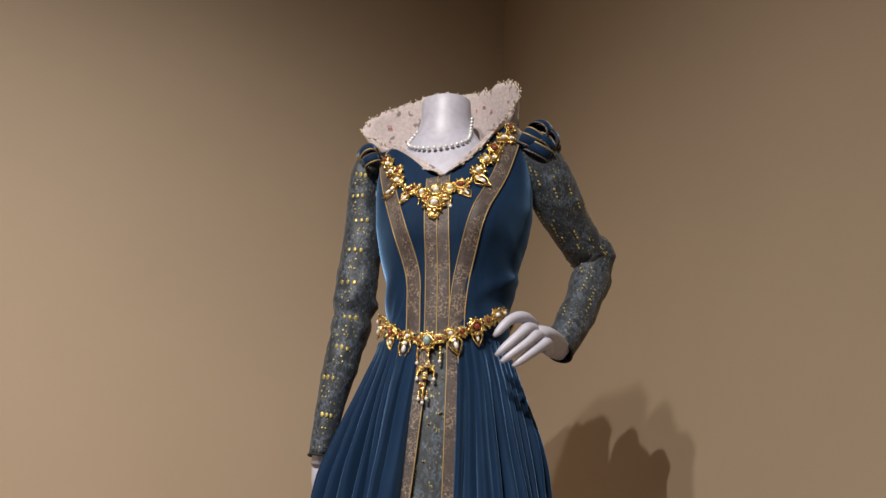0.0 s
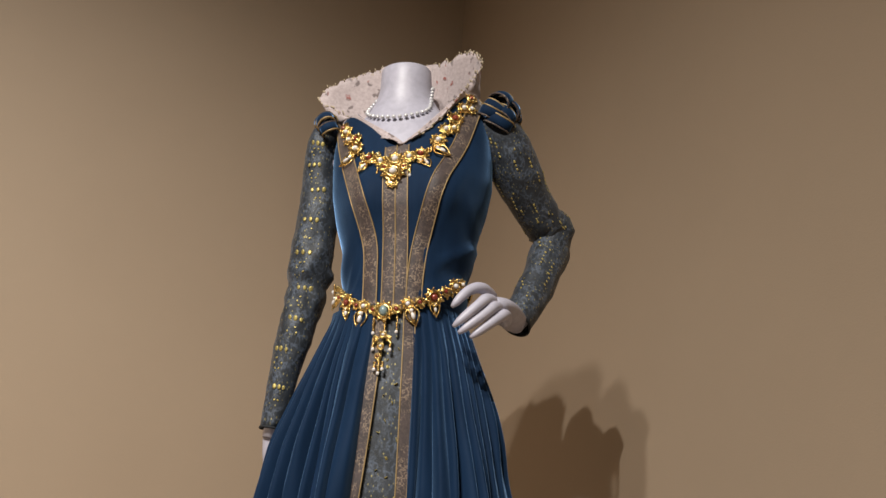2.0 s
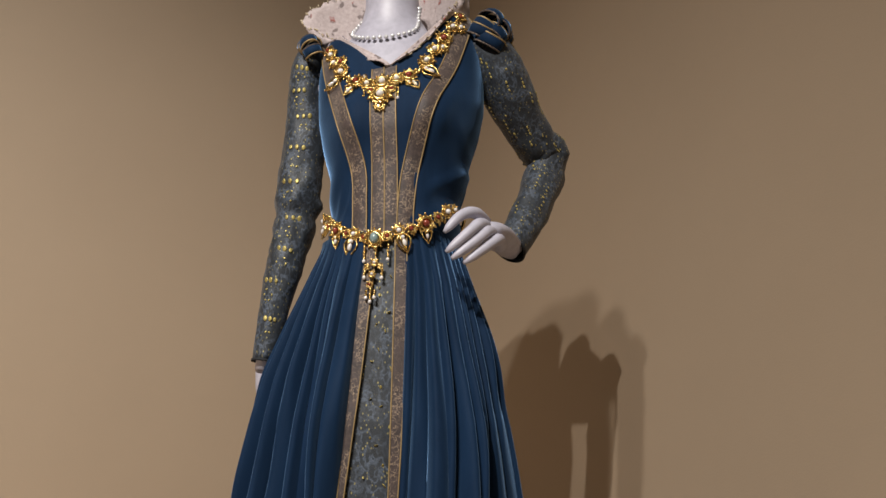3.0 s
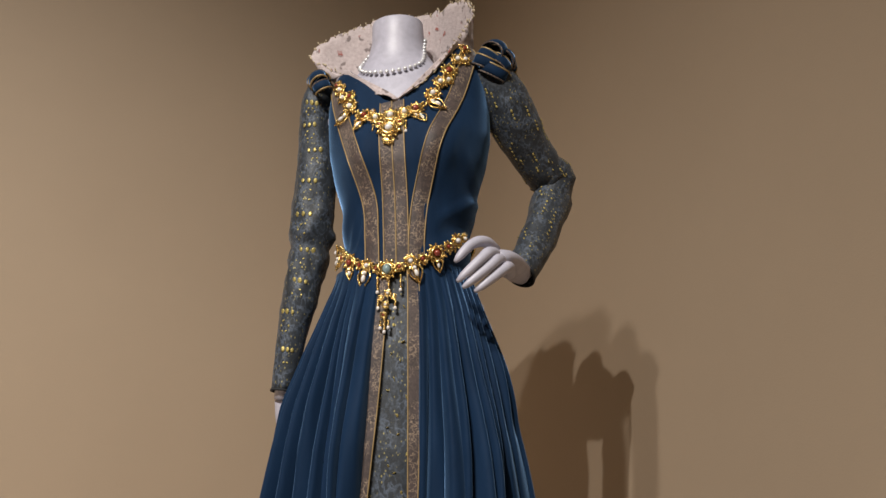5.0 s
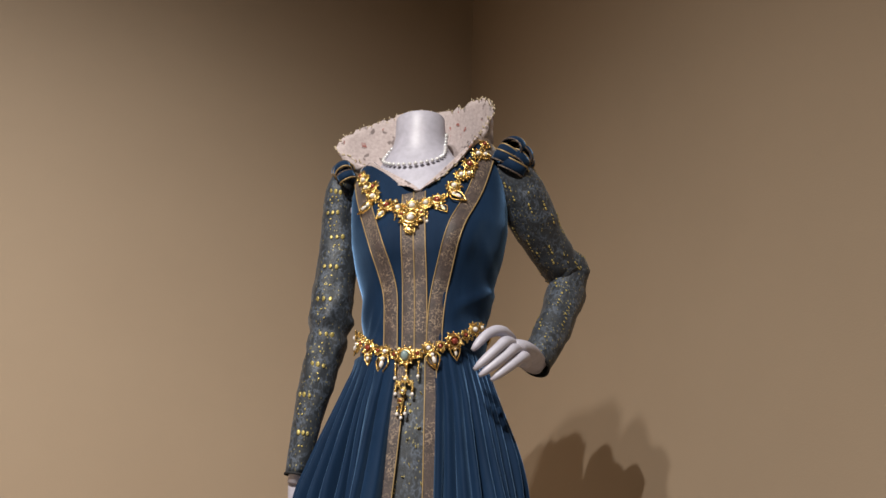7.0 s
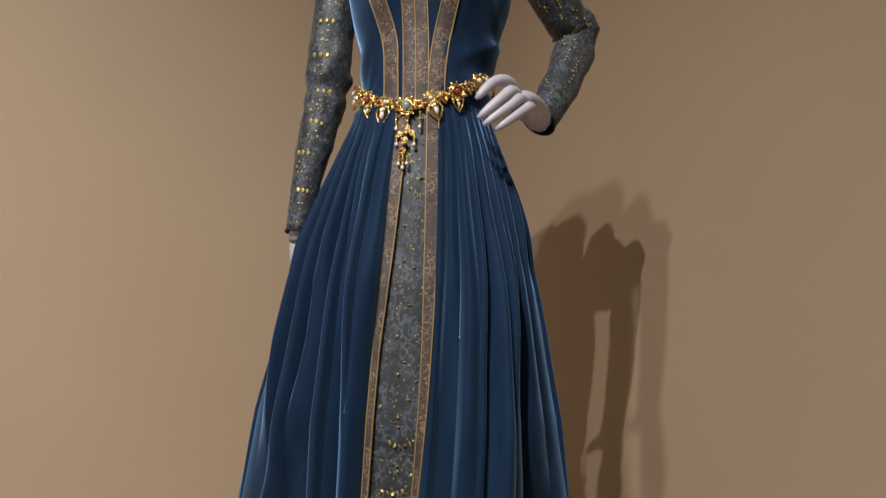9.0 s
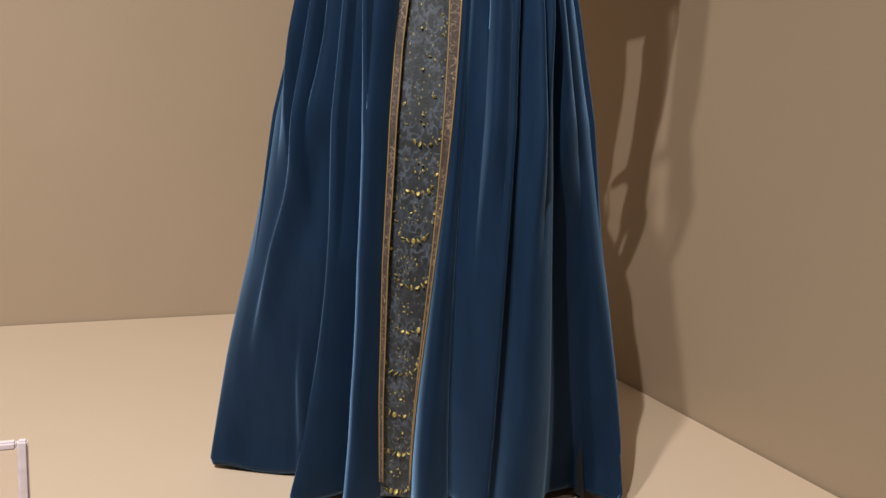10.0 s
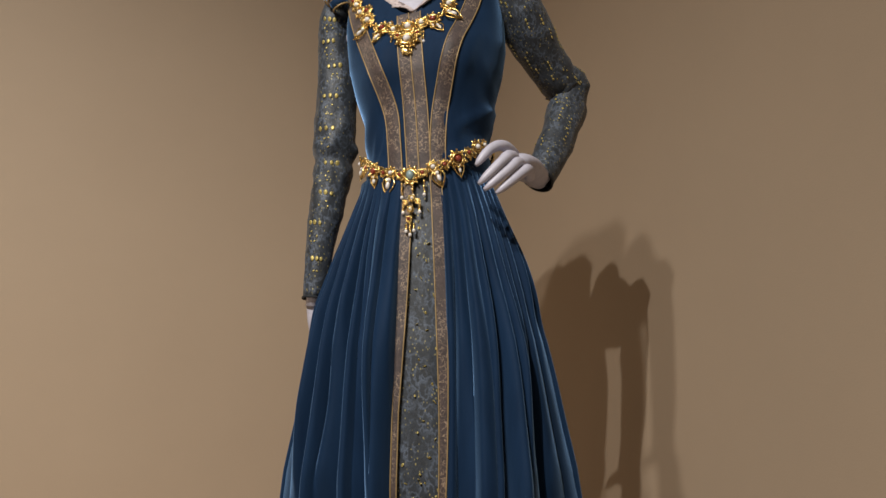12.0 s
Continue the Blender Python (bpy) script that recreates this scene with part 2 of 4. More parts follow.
def torso_at(x, z, out=0.0):
    """The bodice's front at the place x and the height z (before the tilt)."""
    cx, cy, rx, rf, rb = table(z, TORSO)
    return torso(math.asin(max(-0.98, min(0.98, (x - cx) / rx))), z, out)


def torso_frame(x, z, out=0.0):
    """A pose on the bodice with its local z outwards and its y upwards."""
    p = torso_at(x, z, out)
    a, b = torso_at(x + 0.004, z) - torso_at(x - 0.004, z), torso_at(x, z + 0.004) - torso_at(x, z - 0.004)
    n = a.cross(b).normalized()
    e = a.normalized()
    m = Matrix((e, n.cross(e), n)).transposed().to_4x4()
    m.translation = p
    return m


# ---- mannequin ----
def mannequin():
    bm = bmesh.new()
    rows = []
    for z, cx, cy, rx, ry in [(0.95, 0.0, 0.01, 0.10, 0.085), (1.10, 0.01, 0.015, 0.092, 0.082), (1.25, 0.01, 0.03, 0.118, 0.088), (1.33, 0.002, 0.040, 0.126, 0.088),
                              (1.37, -0.004, 0.046, 0.120, 0.084), (1.40, -0.008, 0.052, 0.108, 0.078), (1.425, -0.012, 0.056, 0.097, 0.072), (1.445, -0.015, 0.058, 0.084, 0.064),
                              (1.465, -0.018, 0.059, 0.066, 0.056), (1.485, -0.019, 0.058, 0.054, 0.050), (1.51, -0.019, 0.057, 0.0480, 0.047), (1.545, -0.020, 0.055, 0.0462, 0.0455), (1.5475, -0.020, 0.055, 0.0447, 0.044)]:
        rows.append([(cx + rx * math.sin(q), cy - ry * math.cos(q), z + (TILT_X * 0.5 * rx * math.sin(q) if z > 1.3 else 0)) for q in (2 * math.pi * k / 40 for k in range(40))])
    vs = sheet(bm, rows, True)
    bm.faces.new(vs[-1])
    bm.faces.new(vs[0][::-1])
    # legs down to the deck
    for s in (-1, 1):
        tube(bm, [(0.05 * s, 0.02, 0.96), (0.055 * s, 0.02, 0.5), (0.05 * s, 0.03, 0.09), (0.05 * s, 0.02, 0.06), (0.05 * s, 0.02, 0.0)], [0.075, 0.05, 0.034, 0.03, 0.03], 14)
    # arms inside the sleeves
    tube(bm, spline([(-0.150, 0.05, 1.40), (-0.168, 0.05, 1.22), (-0.170, 0.042, 1.12), (-0.188, 0.022, 0.99), (-0.199, 0.010, 0.87)], 12), 0.014, 16)
    tube(bm, spline([(0.155, 0.05, 1.41), (0.215, 0.10, 1.33), (0.250, 0.14, 1.27), (0.222, 0.08, 1.14), (0.194, 0.030, 1.077)], 12), 0.020, 16)
    # the arm that hangs ends in a relaxed palm with its fingers
    tube(bm, spline([(-0.199, 0.010, 0.88), (-0.194, 0.016, 0.845), (-0.180, 0.028, 0.81), (-0.166, 0.036, 0.77)], 8), [0.014, 0.0155, 0.018, 0.022, 0.027, 0.031, 0.030, 0.024], 16, 0.6)
    for k in range(4):
        y = 0.006 + 0.014 * k
        tube(bm, spline([(-0.169, y + 0.010, 0.79), (-0.158, y + 0.012, 0.74), (-0.148, y + 0.012, 0.70)], 7), [0.008, 0.008, 0.008, 0.0075, 0.007, 0.0065, 0.004], 10)
    # the arm akimbo: back of the palm, four fingers on the hip, thumb behind
    tube(bm, spline([(0.199, 0.040, 1.080), (0.193, 0.010, 1.082), (0.181, -0.025, 1.086), (0.169, -0.055, 1.087), (0.158, -0.075, 1.084)], 10), [0.023, 0.0225, 0.023, 0.025, 0.027, 0.028, 0.028, 0.027, 0.024, 0.016], 18, 0.62)
    for pts in ([(0.164, -0.048, 1.106), (0.150, -0.085, 1.113), (0.131, -0.106, 1.104), (0.109, -0.121, 1.076)],
                [(0.172, -0.050, 1.092), (0.160, -0.095, 1.094), (0.145, -0.112, 1.078), (0.113, -0.126, 1.045)],
                [(0.179, -0.046, 1.080), (0.172, -0.088, 1.084), (0.156, -0.106, 1.067), (0.121, -0.122, 1.036)],
                [(0.187, -0.036, 1.068), (0.187, -0.074, 1.074), (0.174, -0.094, 1.062), (0.138, -0.112, 1.031)]):
        tube(bm, spline(pts, 14), [0.0095, 0.0098, 0.0100, 0.0098, 0.0092, 0.0092, 0.0090, 0.0086, 0.0082, 0.0080, 0.0077, 0.0072, 0.0060, 0.0030], 12)
    tube(bm, spline([(0.186, 0.0, 1.092), (0.165, 0.022, 1.106), (0.135, 0.035, 1.105)], 8), [0.012, 0.012, 0.011, 0.010, 0.0095, 0.009, 0.008, 0.004], 10)
    ob = part("mannequin", bm, FIGURE)
    ob.matrix_world = STAND
    return tagged(ob, "headless white lacquered mannequin wearing the velvet gown", "mannequin")


mannequin()

# ---- gown ----
gown = thing("gown", "blue velvet gown with brocade sleeves, brown trims and lace collar", "dress")


def top_of_bodice(phi):
    x = abs(math.sin(phi))
    if math.cos(phi) > 0 and x < 0.72:
        return 1.364 + 0.098 * (x / 0.72) ** 0.9
    return 1.462


def bodice():
    bm = bmesh.new()
    n, rows = 128, []
    for k in range(49):
        v, row = k / 48, []
        for i in range(n):
            phi = 2 * math.pi * i / n
            z = 1.045 + (top_of_bodice(phi) - 1.045) * v
            p = torso(phi, z)
            # soft drag lines from the bust to the waist
            wave = 0.0036 * math.sin(p.x * 95 + (z - 1.1) * 40 * (1 if p.x > 0 else -1)) * math.exp(-((z - 1.15) / 0.05) ** 2) * (abs(p.x) > 0.05)
            # creases that sweep from the side seams under the bust, and the cloth pouching over the belt
            if p.y < 0.03:
                wave += 0.0045 * math.exp(-((z - 1.150 - 5.0 * (p.x - 0.068) ** 2 - 0.35 * max(0.0, p.x - 0.075)) / 0.008) ** 2) * smooth_step(p.x, 0.066, 0.088)
                wave -= 0.0030 * math.exp(-((z - 1.128 - 5.0 * (p.x - 0.068) ** 2) / 0.009) ** 2) * smooth_step(p.x, 0.066, 0.088)
                wave += 0.0040 * math.exp(-((p.x + 0.070 - 0.25 * (z - 1.13)) / 0.006) ** 2 - ((z - 1.145) / 0.028) ** 2)
                wave += 0.0035 * math.exp(-((p.x - 0.098 - 0.30 * (z - 1.27)) / 0.010) ** 2 - ((z - 1.26) / 0.05) ** 2)
                wave += 0.0030 * math.exp(-((p.x - 0.118 + 0.25 * (z - 1.25)) / 0.007) ** 2 - ((z - 1.22) / 0.04) ** 2)
            wave += 0.005 * math.exp(-((z - 1.098) / 0.014) ** 2) * (abs(p.x) > 0.05)
            row.append(p + Vector((p.x, p.y - 0.03, 0)).normalized() * wave)
        rows.append(row)
    sheet(bm, rows, True)
    return part("bodice", bm, VELVET, gown, "fitted dark blue velvet bodice")


bodice()


def strip(name, centre, half, n, place, parent, out=0.0022, mat=RIBBON, label=""):
    """A trim along centre (pairs of x, z), half wide, lying on a surface, with a gold cord along both edges."""
    line = [Vector(p) for p in spline(centre, n)]
    wide = [float(w[0]) for w in spline([(h,) for h in half], n)]
    rows, sides = [], ([], [])
    for i, p in enumerate(line):
        d = (line[min(i + 1, n - 1)] - line[max(i - 1, 0)]).normalized()
        across = Vector((d.y, -d.x)) if len(d) == 2 else None
        row = []
        for k in range(7):
            q = p + across * wide[i] * (k - 3) / 3
            row.append(place(q.x, q.y, out + 0.0008 * (1 - ((k - 3) / 3) ** 2)))
        rows.append(row)
        for s, e in ((0, -1), (1, 1)):
            q = p + across * wide[i] * e
            sides[s].append(place(q.x, q.y, out + 0.0006))
    bm = bmesh.new()
    sheet(bm, rows)
    ob = part(name, bm, mat, parent, label)
    for line in sides:
        bm = bmesh.new()
        tube(bm, line, 0.0011, 6)
        part("gold_cord", bm, THREAD, ob)
    return ob


BROWN = "brown embroidered ribbon trim edged with gold cord"
strip("princess_trim", [(-0.120, 1.444), (-0.097, 1.36), (-0.062, 1.272), (-0.035, 1.19), (-0.029, 1.13), (-0.0255, 1.065)], [0.012, 0.012, 0.012, 0.0115, 0.0115], 50, torso_at, gown, label=BROWN)
strip("princess_trim", [(0.118, 1.462), (0.100, 1.375), (0.074, 1.29), (0.050, 1.195), (0.043, 1.13), (0.043, 1.065)], [0.012, 0.012, 0.0125, 0.0120, 0.0115], 50, torso_at, gown, label=BROWN)
for x in (-0.0098, 0.0098):
    strip("placket_trim", [(x - 0.006, 1.362), (x + 0.003, 1.26), (x + 0.010, 1.14), (x + 0.013, 1.065)], [0.0098, 0.0098, 0.0098, 0.0095], 40, torso_at, gown, 0.0016, label=BROWN)

# ---- skirt ----
SKIRT_W = [(0.0, 0.352), (0.03, 0.347), (0.2, 0.322), (0.4, 0.287), (0.6, 0.249), (0.8, 0.196), (0.95, 0.151), (1.03, 0.123), (1.075, 0.107), (1.10, 0.104)]
SKIRT_F = [(0.0, 0.114), (0.03, 0.118), (0.2, 0.156), (0.4, 0.180), (0.6, 0.178), (0.8, 0.158), (0.95, 0.130), (1.03, 0.108), (1.075, 0.101), (1.10, 0.100)]
# the valleys between the folds, from the back round to the back: their turns at the heights 0.05, 0.25, 0.45, 0.60, 0.72, 0.85 and 1.0
AT = (0.05, 0.25, 0.45, 0.60, 0.72, 0.85, 1.0)
LEFT_EDGE = (-28.0, -25.0, -23.2, -24.4, -27.5, -32.5, -38.0)
DEEP_LEFT = (-17.6, -16.3, -16.5, -17.0, -20.2, -24.3, -28.5)
DEEP_RIGHT = (10.3, 11.8, 14.4, 16.8, 20.0, 23.8, 28.0)
WIDE_EDGE = (20.8, 24.8, 29.2, 33.0, 37.0, 42.0, 48.0)
WIDE_END = (39.5, 44.2, 48.2, 51.5, 55.0, 61.5, 70.0)
# each fold: the turns of its first valley, its height, where its ridge lies, how boxy it is, how far its ridge leans over the valley, and into how many gathers it runs under the belt
BACK = (0.030, 0.5, 2.0, 0.0, 2)
FOLDS = [((-180,) * 7, *BACK), ((-156,) * 7, *BACK), ((-130,) * 7, *BACK), ((-108,) * 7, 0.0, 0.5, 2.0, 0.0, 8),
         (LEFT_EDGE, 0.074, 0.26, 1.4, 1.2, 2), (DEEP_LEFT, 0.068, 0.55, 1.4, 0.0, 2),
         ((0,) * 7, 0.054, 0.42, 1.6, 0.2, 1), (DEEP_RIGHT, 0.074, 0.76, 1.3, -0.6, 3), (WIDE_EDGE, 0.080, 0.18, 1.7, 1.2, 3), (WIDE_END, 0.034, 0.36, 1.8, 0.0, 4),
         ((100,) * 7, *BACK), ((120,) * 7, *BACK), ((138,) * 7, *BACK), ((156,) * 7, *BACK)]
SIDE, GAP = 3, 6    # the smooth side panel, and the first fold after the front opening
CURVES = np.array([np.polyfit(AT, f[0], 3) for f in FOLDS] + [np.array((0, 0, 0, 180.0))])
SOFT_RIDGE = np.polyfit((0.25, 0.36, 0.48, 0.59, 0.69, 0.79), (-54, -47.5, -40, -34.5, -33, -34), 3)


@functools.lru_cache(maxsize=8192)
def valleys(z):
    z = max(0.03, min(1.0, z))
    at = (CURVES @ np.array((z ** 3, z * z, z, 1.0))).tolist()
    at[GAP] = opening(z)[1]
    return at


def pleat(deg, z):
    """How far the cloth stands out there, and by how many degrees it leans over the valley before it."""
    at = valleys(z)
    i = max(0, min(len(at) - 2, int(np.searchsorted(at, deg, "right")) - 1))
    a, b = at[i], at[i + 1]
    if i == GAP - 1:
        b = opening(z)[0]
        if deg > b:
            return -0.022, 0.0
    u = min(1.0, max(0.0, (deg - a) / max(0.1, b - a)))
    _, high, ridge, boxy, over, parts = FOLDS[i]
    reach = radians(max(0.1, b - a)) * table(z, SKIRT_W)[0]
    # gathers: a long rise and a steep drop, turned towards the front opening on both sides, each of its own length
    side = -1 if i < GAP else 1
    v = u * parts
    n, v = math.floor(v), v - math.floor(v)
    v = 1 - v if side < 0 else v
    ends = 0.52 + 0.17 * math.sin(n * 2.4 + i * 1.3)
    tooth = math.sin(math.pi * v / 0.40) if v < 0.20 else 1 - ((v - 0.20) / 0.80) ** 1.25
    tooth *= min(0.036, 1.25 * reach / parts) * smooth_step(z, ends, ends + 0.24) * max(0.0, min(1.0, (1.09 - z) / 0.05))
    if i == SIDE:
        tooth *= smooth_step(u, 0.42, 0.66)
    elif deg > 55:
        tooth *= 1 - 0.75 * smooth_step(deg, 58, 76) * (1 - smooth_step(z, 0.80, 0.94))
    main = 1 - 0.75 * smooth_step(z, 0.72, 1.0)
    if i == SIDE:
        h = (0.017 + 0.006 * smooth_step(-deg, 50, 70) * (1 - smooth_step(z, 0.2, 0.5))) * min(1.0, (1 - u) * 14) + 0.022 * math.exp(-((deg - np.polyval(SOFT_RIDGE, max(0.25, min(0.79, z)))) / 4.2) ** 2) * smooth_step(z, 0.16, 0.45)
        h += 0.009 * math.exp(-((deg + 34.0) / 2.0) ** 2) * (1 - smooth_step(z, 0.16, 0.34))
        h += 0.003 * math.sin(radians(deg) * 7 + z * 3) * min(1.0, (1 - u) * 6)
        return (h - 0.022) * main + tooth - 0.009 * (1 - main), min(0.9, 0.10 * (b - a) / parts) * tooth / 0.030 * (1 - v)
    w = (u - ridge) / ridge if u < ridge else (u - ridge) / (1 - ridge)
    k = 1 - abs(w) ** boxy
    return (min(high, 0.95 * reach) * k - 0.022) * main + tooth - 0.016 * (1 - main), -over * k * (1 - u) ** 2 * main - side * min(0.9, 0.10 * (b - a) / parts) * tooth / 0.030 * (1 - v)


def opening(z):
    """The turns, in degrees, of the two edges of the skirt's front opening."""
    z = max(0.0, min(1.08, z))
    return float(np.polyval(OPEN_LEFT, z)), float(np.polyval(OPEN_RIGHT, z))


OPEN_AT = [0.0, 0.17, 0.42, 0.70, 0.94, 1.08]
OPEN_LEFT = np.polyfit(OPEN_AT, [-7.6, -7.6, -7.3, -7.7, -8.4, -9.5], 3)
OPEN_RIGHT = np.polyfit(OPEN_AT, [0.2, 1.8, 8.0, 15.2, 20.4, 23.5], 4)


def skirt_point(deg, z, out=0.0, folds=1.0):
    phi = radians(deg)
    w, f = table(z, SKIRT_W)[0], table(z, SKIRT_F)[0]
    s, c = math.sin(phi), math.cos(phi)
    grow = max(0.0, min(1.0, (1.075 - z) / 0.22)) ** 0.6 * (0.60 + 0.40 * w / 0.33)
    d, lean = pleat(deg, z)
    d *= grow
    phi = radians(deg + lean * folds)
    s, c = math.sin(phi), math.cos(phi)
    d = d * folds + out
    # below the knees the sides fall back behind the folds in front
    low = max(0.0, min(1.0, (0.62 - z) / 0.55)) ** 1.2
    at = valleys(z)
    back = low * float(np.interp(deg - at[SIDE + 1], [-63, -43, -19, -4, -0.4, 2.5], [0, 0.03, 0.07, 0.09, 0.07, 0]) + np.interp(deg - at[GAP + 3], [-1.0, 1.8, 9, 16, 29, 46], [0, 0.07, 0.10, 0.08, 0.045, 0]))
    w *= 1 - (0.072 * max(0.0, min(1.0, (0.8 - z) / 0.4)) if s > 0 else 0.03 * max(0.0, (0.4 - z) / 0.4)) * s
    w *= 1 - 0.050 * max(0.0, s) * math.exp(-((z - 0.66) / 0.22) ** 2)
    return Vector((0.004 + (w + d) * s, back - (f + d) * c if c > 0 else -(w * 0.95 + d) * c, z + TILT_X * w * s * max(0.0, min(1.0, (z - 0.85) / 0.2))))


def hem_height(deg):
    return 0.019 - 0.012 * smooth_step(-deg, 29, 37) * (1 - smooth_step(-deg, 80, 100)) + 0.009 * math.exp(-((deg - 13) / 8.5) ** 4) + 0.006 * math.exp(-((deg + 13) / 9) ** 4) + 0.005 * math.exp(-(deg / 40) ** 2) + 0.003 * math.sin(radians(deg * 9)) + 0.002 * math.sin(radians(deg * 4 + 50))


def skirt():
    """Columns run along the folds, from one edge of the front opening round the back to the other."""
    bm = bmesh.new()
    order = [*range(GAP, len(FOLDS)), *range(0, GAP)]
    steps = (0.0, 0.03, 0.06, 0.10, 0.14, 0.18, 0.22, 0.28, 0.36, 0.45, 0.55, 0.65, 0.75, 0.85, 0.93)
    slots = [(i, (k + f) / FOLDS[i][5]) for i in order for k in range(FOLDS[i][5]) for f in (steps if i >= GAP else [0.0] + [1 - q for q in steps[:0:-1]])] + [(GAP - 1, 1.0)]
    m, rows = 110, []

    def turn(i, f, z):
        at = valleys(z)
        b = opening(z)[0] if i == GAP - 1 else at[i + 1]
        return at[i] + (b - at[i]) * f

    for k in range(m):
        v, row = k / (m - 1), []
        for n, (i, f) in enumerate(slots):
            low = hem_height(turn(i, f, 0.05))
            z = 1.082 - (1.082 - low) * v
            deg = turn(i, f, z)
            # both edges roll inwards, and the hem turns under
            edge = min(n, len(slots) - 1 - n)
            inward = -0.012 * max(0.0, 1 - edge / 6) ** 2 * min(1.0, (1.05 - z) / 0.3 if z < 1.05 else 0.0)
            inward -= 0.006 * max(0.0, 1 - (z - low) / 0.012) ** 2
            row.append(skirt_point(deg, z, inward))
        rows.append(row)
    sheet(bm, rows)
    ob = part("skirt", bm, VELVET, gown, "long pleated dark blue velvet overskirt, open in front")
    mod = ob.modifiers.new("cloth", "SOLIDIFY")
    mod.thickness, mod.offset = 0.0025, -1
    return ob


skirt()


def front_panel():
    bm = bmesh.new()
    rows = []
    for k in range(90):
        z = 1.07 - (1.07 - 0.032) * k / 89
        left, right = opening(z)
        row = []
        for i in range(40):
            deg = left - 7 + (right - left + 14) * i / 39
            ripple = 0.0025 * math.sin(deg * 0.55 + z * 5) * (1.07 - z)
            row.append(panel_point(deg, z, ripple))
        rows.append(row)
    sheet(bm, rows)
    return part("front_panel", bm, BROCADE, gown, "grey-blue brocade underskirt panel with gold spangles")


# no garment: a black sheet added so the gap under the hem reads as shade
def hem_shade():
    bm = bmesh.new()
    sheet(bm, [[skirt_point(-180 + 3 * k, z, out, 0.0) for k in range(120)] for z, out in ((0.55, -0.06), (0.3, -0.06), (0.1, -0.06), (0.03, -0.062), (0.012, -0.064))], True)
    return part("hem_shade", bm, CUFF_AND_HEM_SHADE, gown, "black sheet added inside the skirt for the shade under its hem")


hem_shade()


def panel_point(deg, z, out=0.0):
    return skirt_point(deg, z, out - 0.013 * min(1.0, (1.08 - z) / 0.25) - 0.002, 0.0)


panel = front_panel()


def edge_trim(side):
    """The brown ribbon along one edge of the opening."""
    rows, cords = [], ([], [])
    for k in range(80):
        z = 1.068 - (1.068 - 0.06) * k / 79
        left, right = opening(z)
        wide = float(np.interp(z, [0.0, 0.17, 0.42, 0.70, 0.94, 1.07], [0.1, 0.3, 1.2, 3.8, 7.2, 9.0] if side > 0 else [0.8, 1.0, 1.6, 2.6, 7.3, 9.5]))
        at = (right if side > 0 else left)
        # lies just inside the velvet's edge, above the panel
        row = []
        for i in range(7):
            deg = at - side * wide * (1 - i / 6)
            lift = -0.007 * min(1.0, (1.08 - z) / 0.25) + 0.003
            row.append(skirt_point(deg, z, lift, 0.12))
        rows.append(row)
        cords[0].append(row[0])
        cords[1].append(row[6] + Vector((0, -0.0006, 0)))
    bm = bmesh.new()
    sheet(bm, rows)
    ob = part("opening_trim", bm, RIBBON, gown, BROWN)
    for line in cords:
        bm = bmesh.new()
        tube(bm, line, 0.0011, 6)
        part("gold_cord", bm, THREAD, ob)


edge_trim(-1)
edge_trim(1)


# ---- sleeves ----
def sleeve(name, line, radii, wrinkle, seed, label):
    bm = bmesh.new()
    pts = spline([(*p, r) for p, r in zip(line, radii)], 70)
    seg, rows, side = 40, [], None
    for i, q in enumerate(pts):
        p = Vector(q[:3])
        d = (Vector(pts[min(i + 1, 69)][:3]) - Vector(pts[max(i - 1, 0)][:3])).normalized()
        side = d.cross(Vector((0, 1, 0))).normalized() if side is None else (side - d * side.dot(d)).normalized()
        up = d.cross(side)
        row = []
        for k in range(seg):
            a = 2 * math.pi * k / seg
            dirn = side * math.cos(a) + up * math.sin(a)
            v = noise.noise(Vector((dirn.x * 1.3 + seed, dirn.y * 1.3, i * 0.16)))
            v += 0.6 * noise.noise(Vector((dirn.x * 2 + seed, dirn.y * 2 + 5, i * 0.42)))
            crease = math.exp(-((i / 69 - wrinkle) / 0.13) ** 2)
            tuck = 0.0045 * math.exp(-((i / 69 - wrinkle + 0.030) / 0.018) ** 2) - 0.0055 * math.exp(-((i / 69 - wrinkle - 0.012) / 0.014) ** 2)
            row.append(p + dirn * (q[3] + tuck * (0.7 + v) + v * (0.0024 + 0.0046 * crease)))
        rows.append(row)
    sheet(bm, rows, True)
    ob = part(name, bm, BROCADE, gown, label)
    mod = ob.modifiers.new("cloth", "SOLIDIFY")
    mod.thickness, mod.offset = 0.002, -1
    bm = bmesh.new()
    tube(bm, [*rows[-1], rows[-1][0]], 0.0022, 6, 1.0, False)
    part("cuff_binding", bm, CUFF_AND_HEM_SHADE, ob, "dark bound cuff edge")
    return ob, rows


SLEEVE_DOWN = [(-0.158, 0.045, 1.430), (-0.168, 0.050, 1.388), (-0.168, 0.055, 1.335), (-0.165, 0.055, 1.266), (-0.170, 0.050, 1.190), (-0.171, 0.043, 1.112), (-0.181, 0.033, 1.045), (-0.190, 0.023, 0.976), (-0.199, 0.008, 0.884)]
SLEEVE_BENT = [(0.142, 0.046, 1.448), (0.163, 0.060, 1.410), (0.186, 0.078, 1.368), (0.211, 0.105, 1.322), (0.236, 0.130, 1.288), (0.257, 0.148, 1.262), (0.243, 0.117, 1.193), (0.223, 0.075, 1.133), (0.197, 0.038, 1.080)]
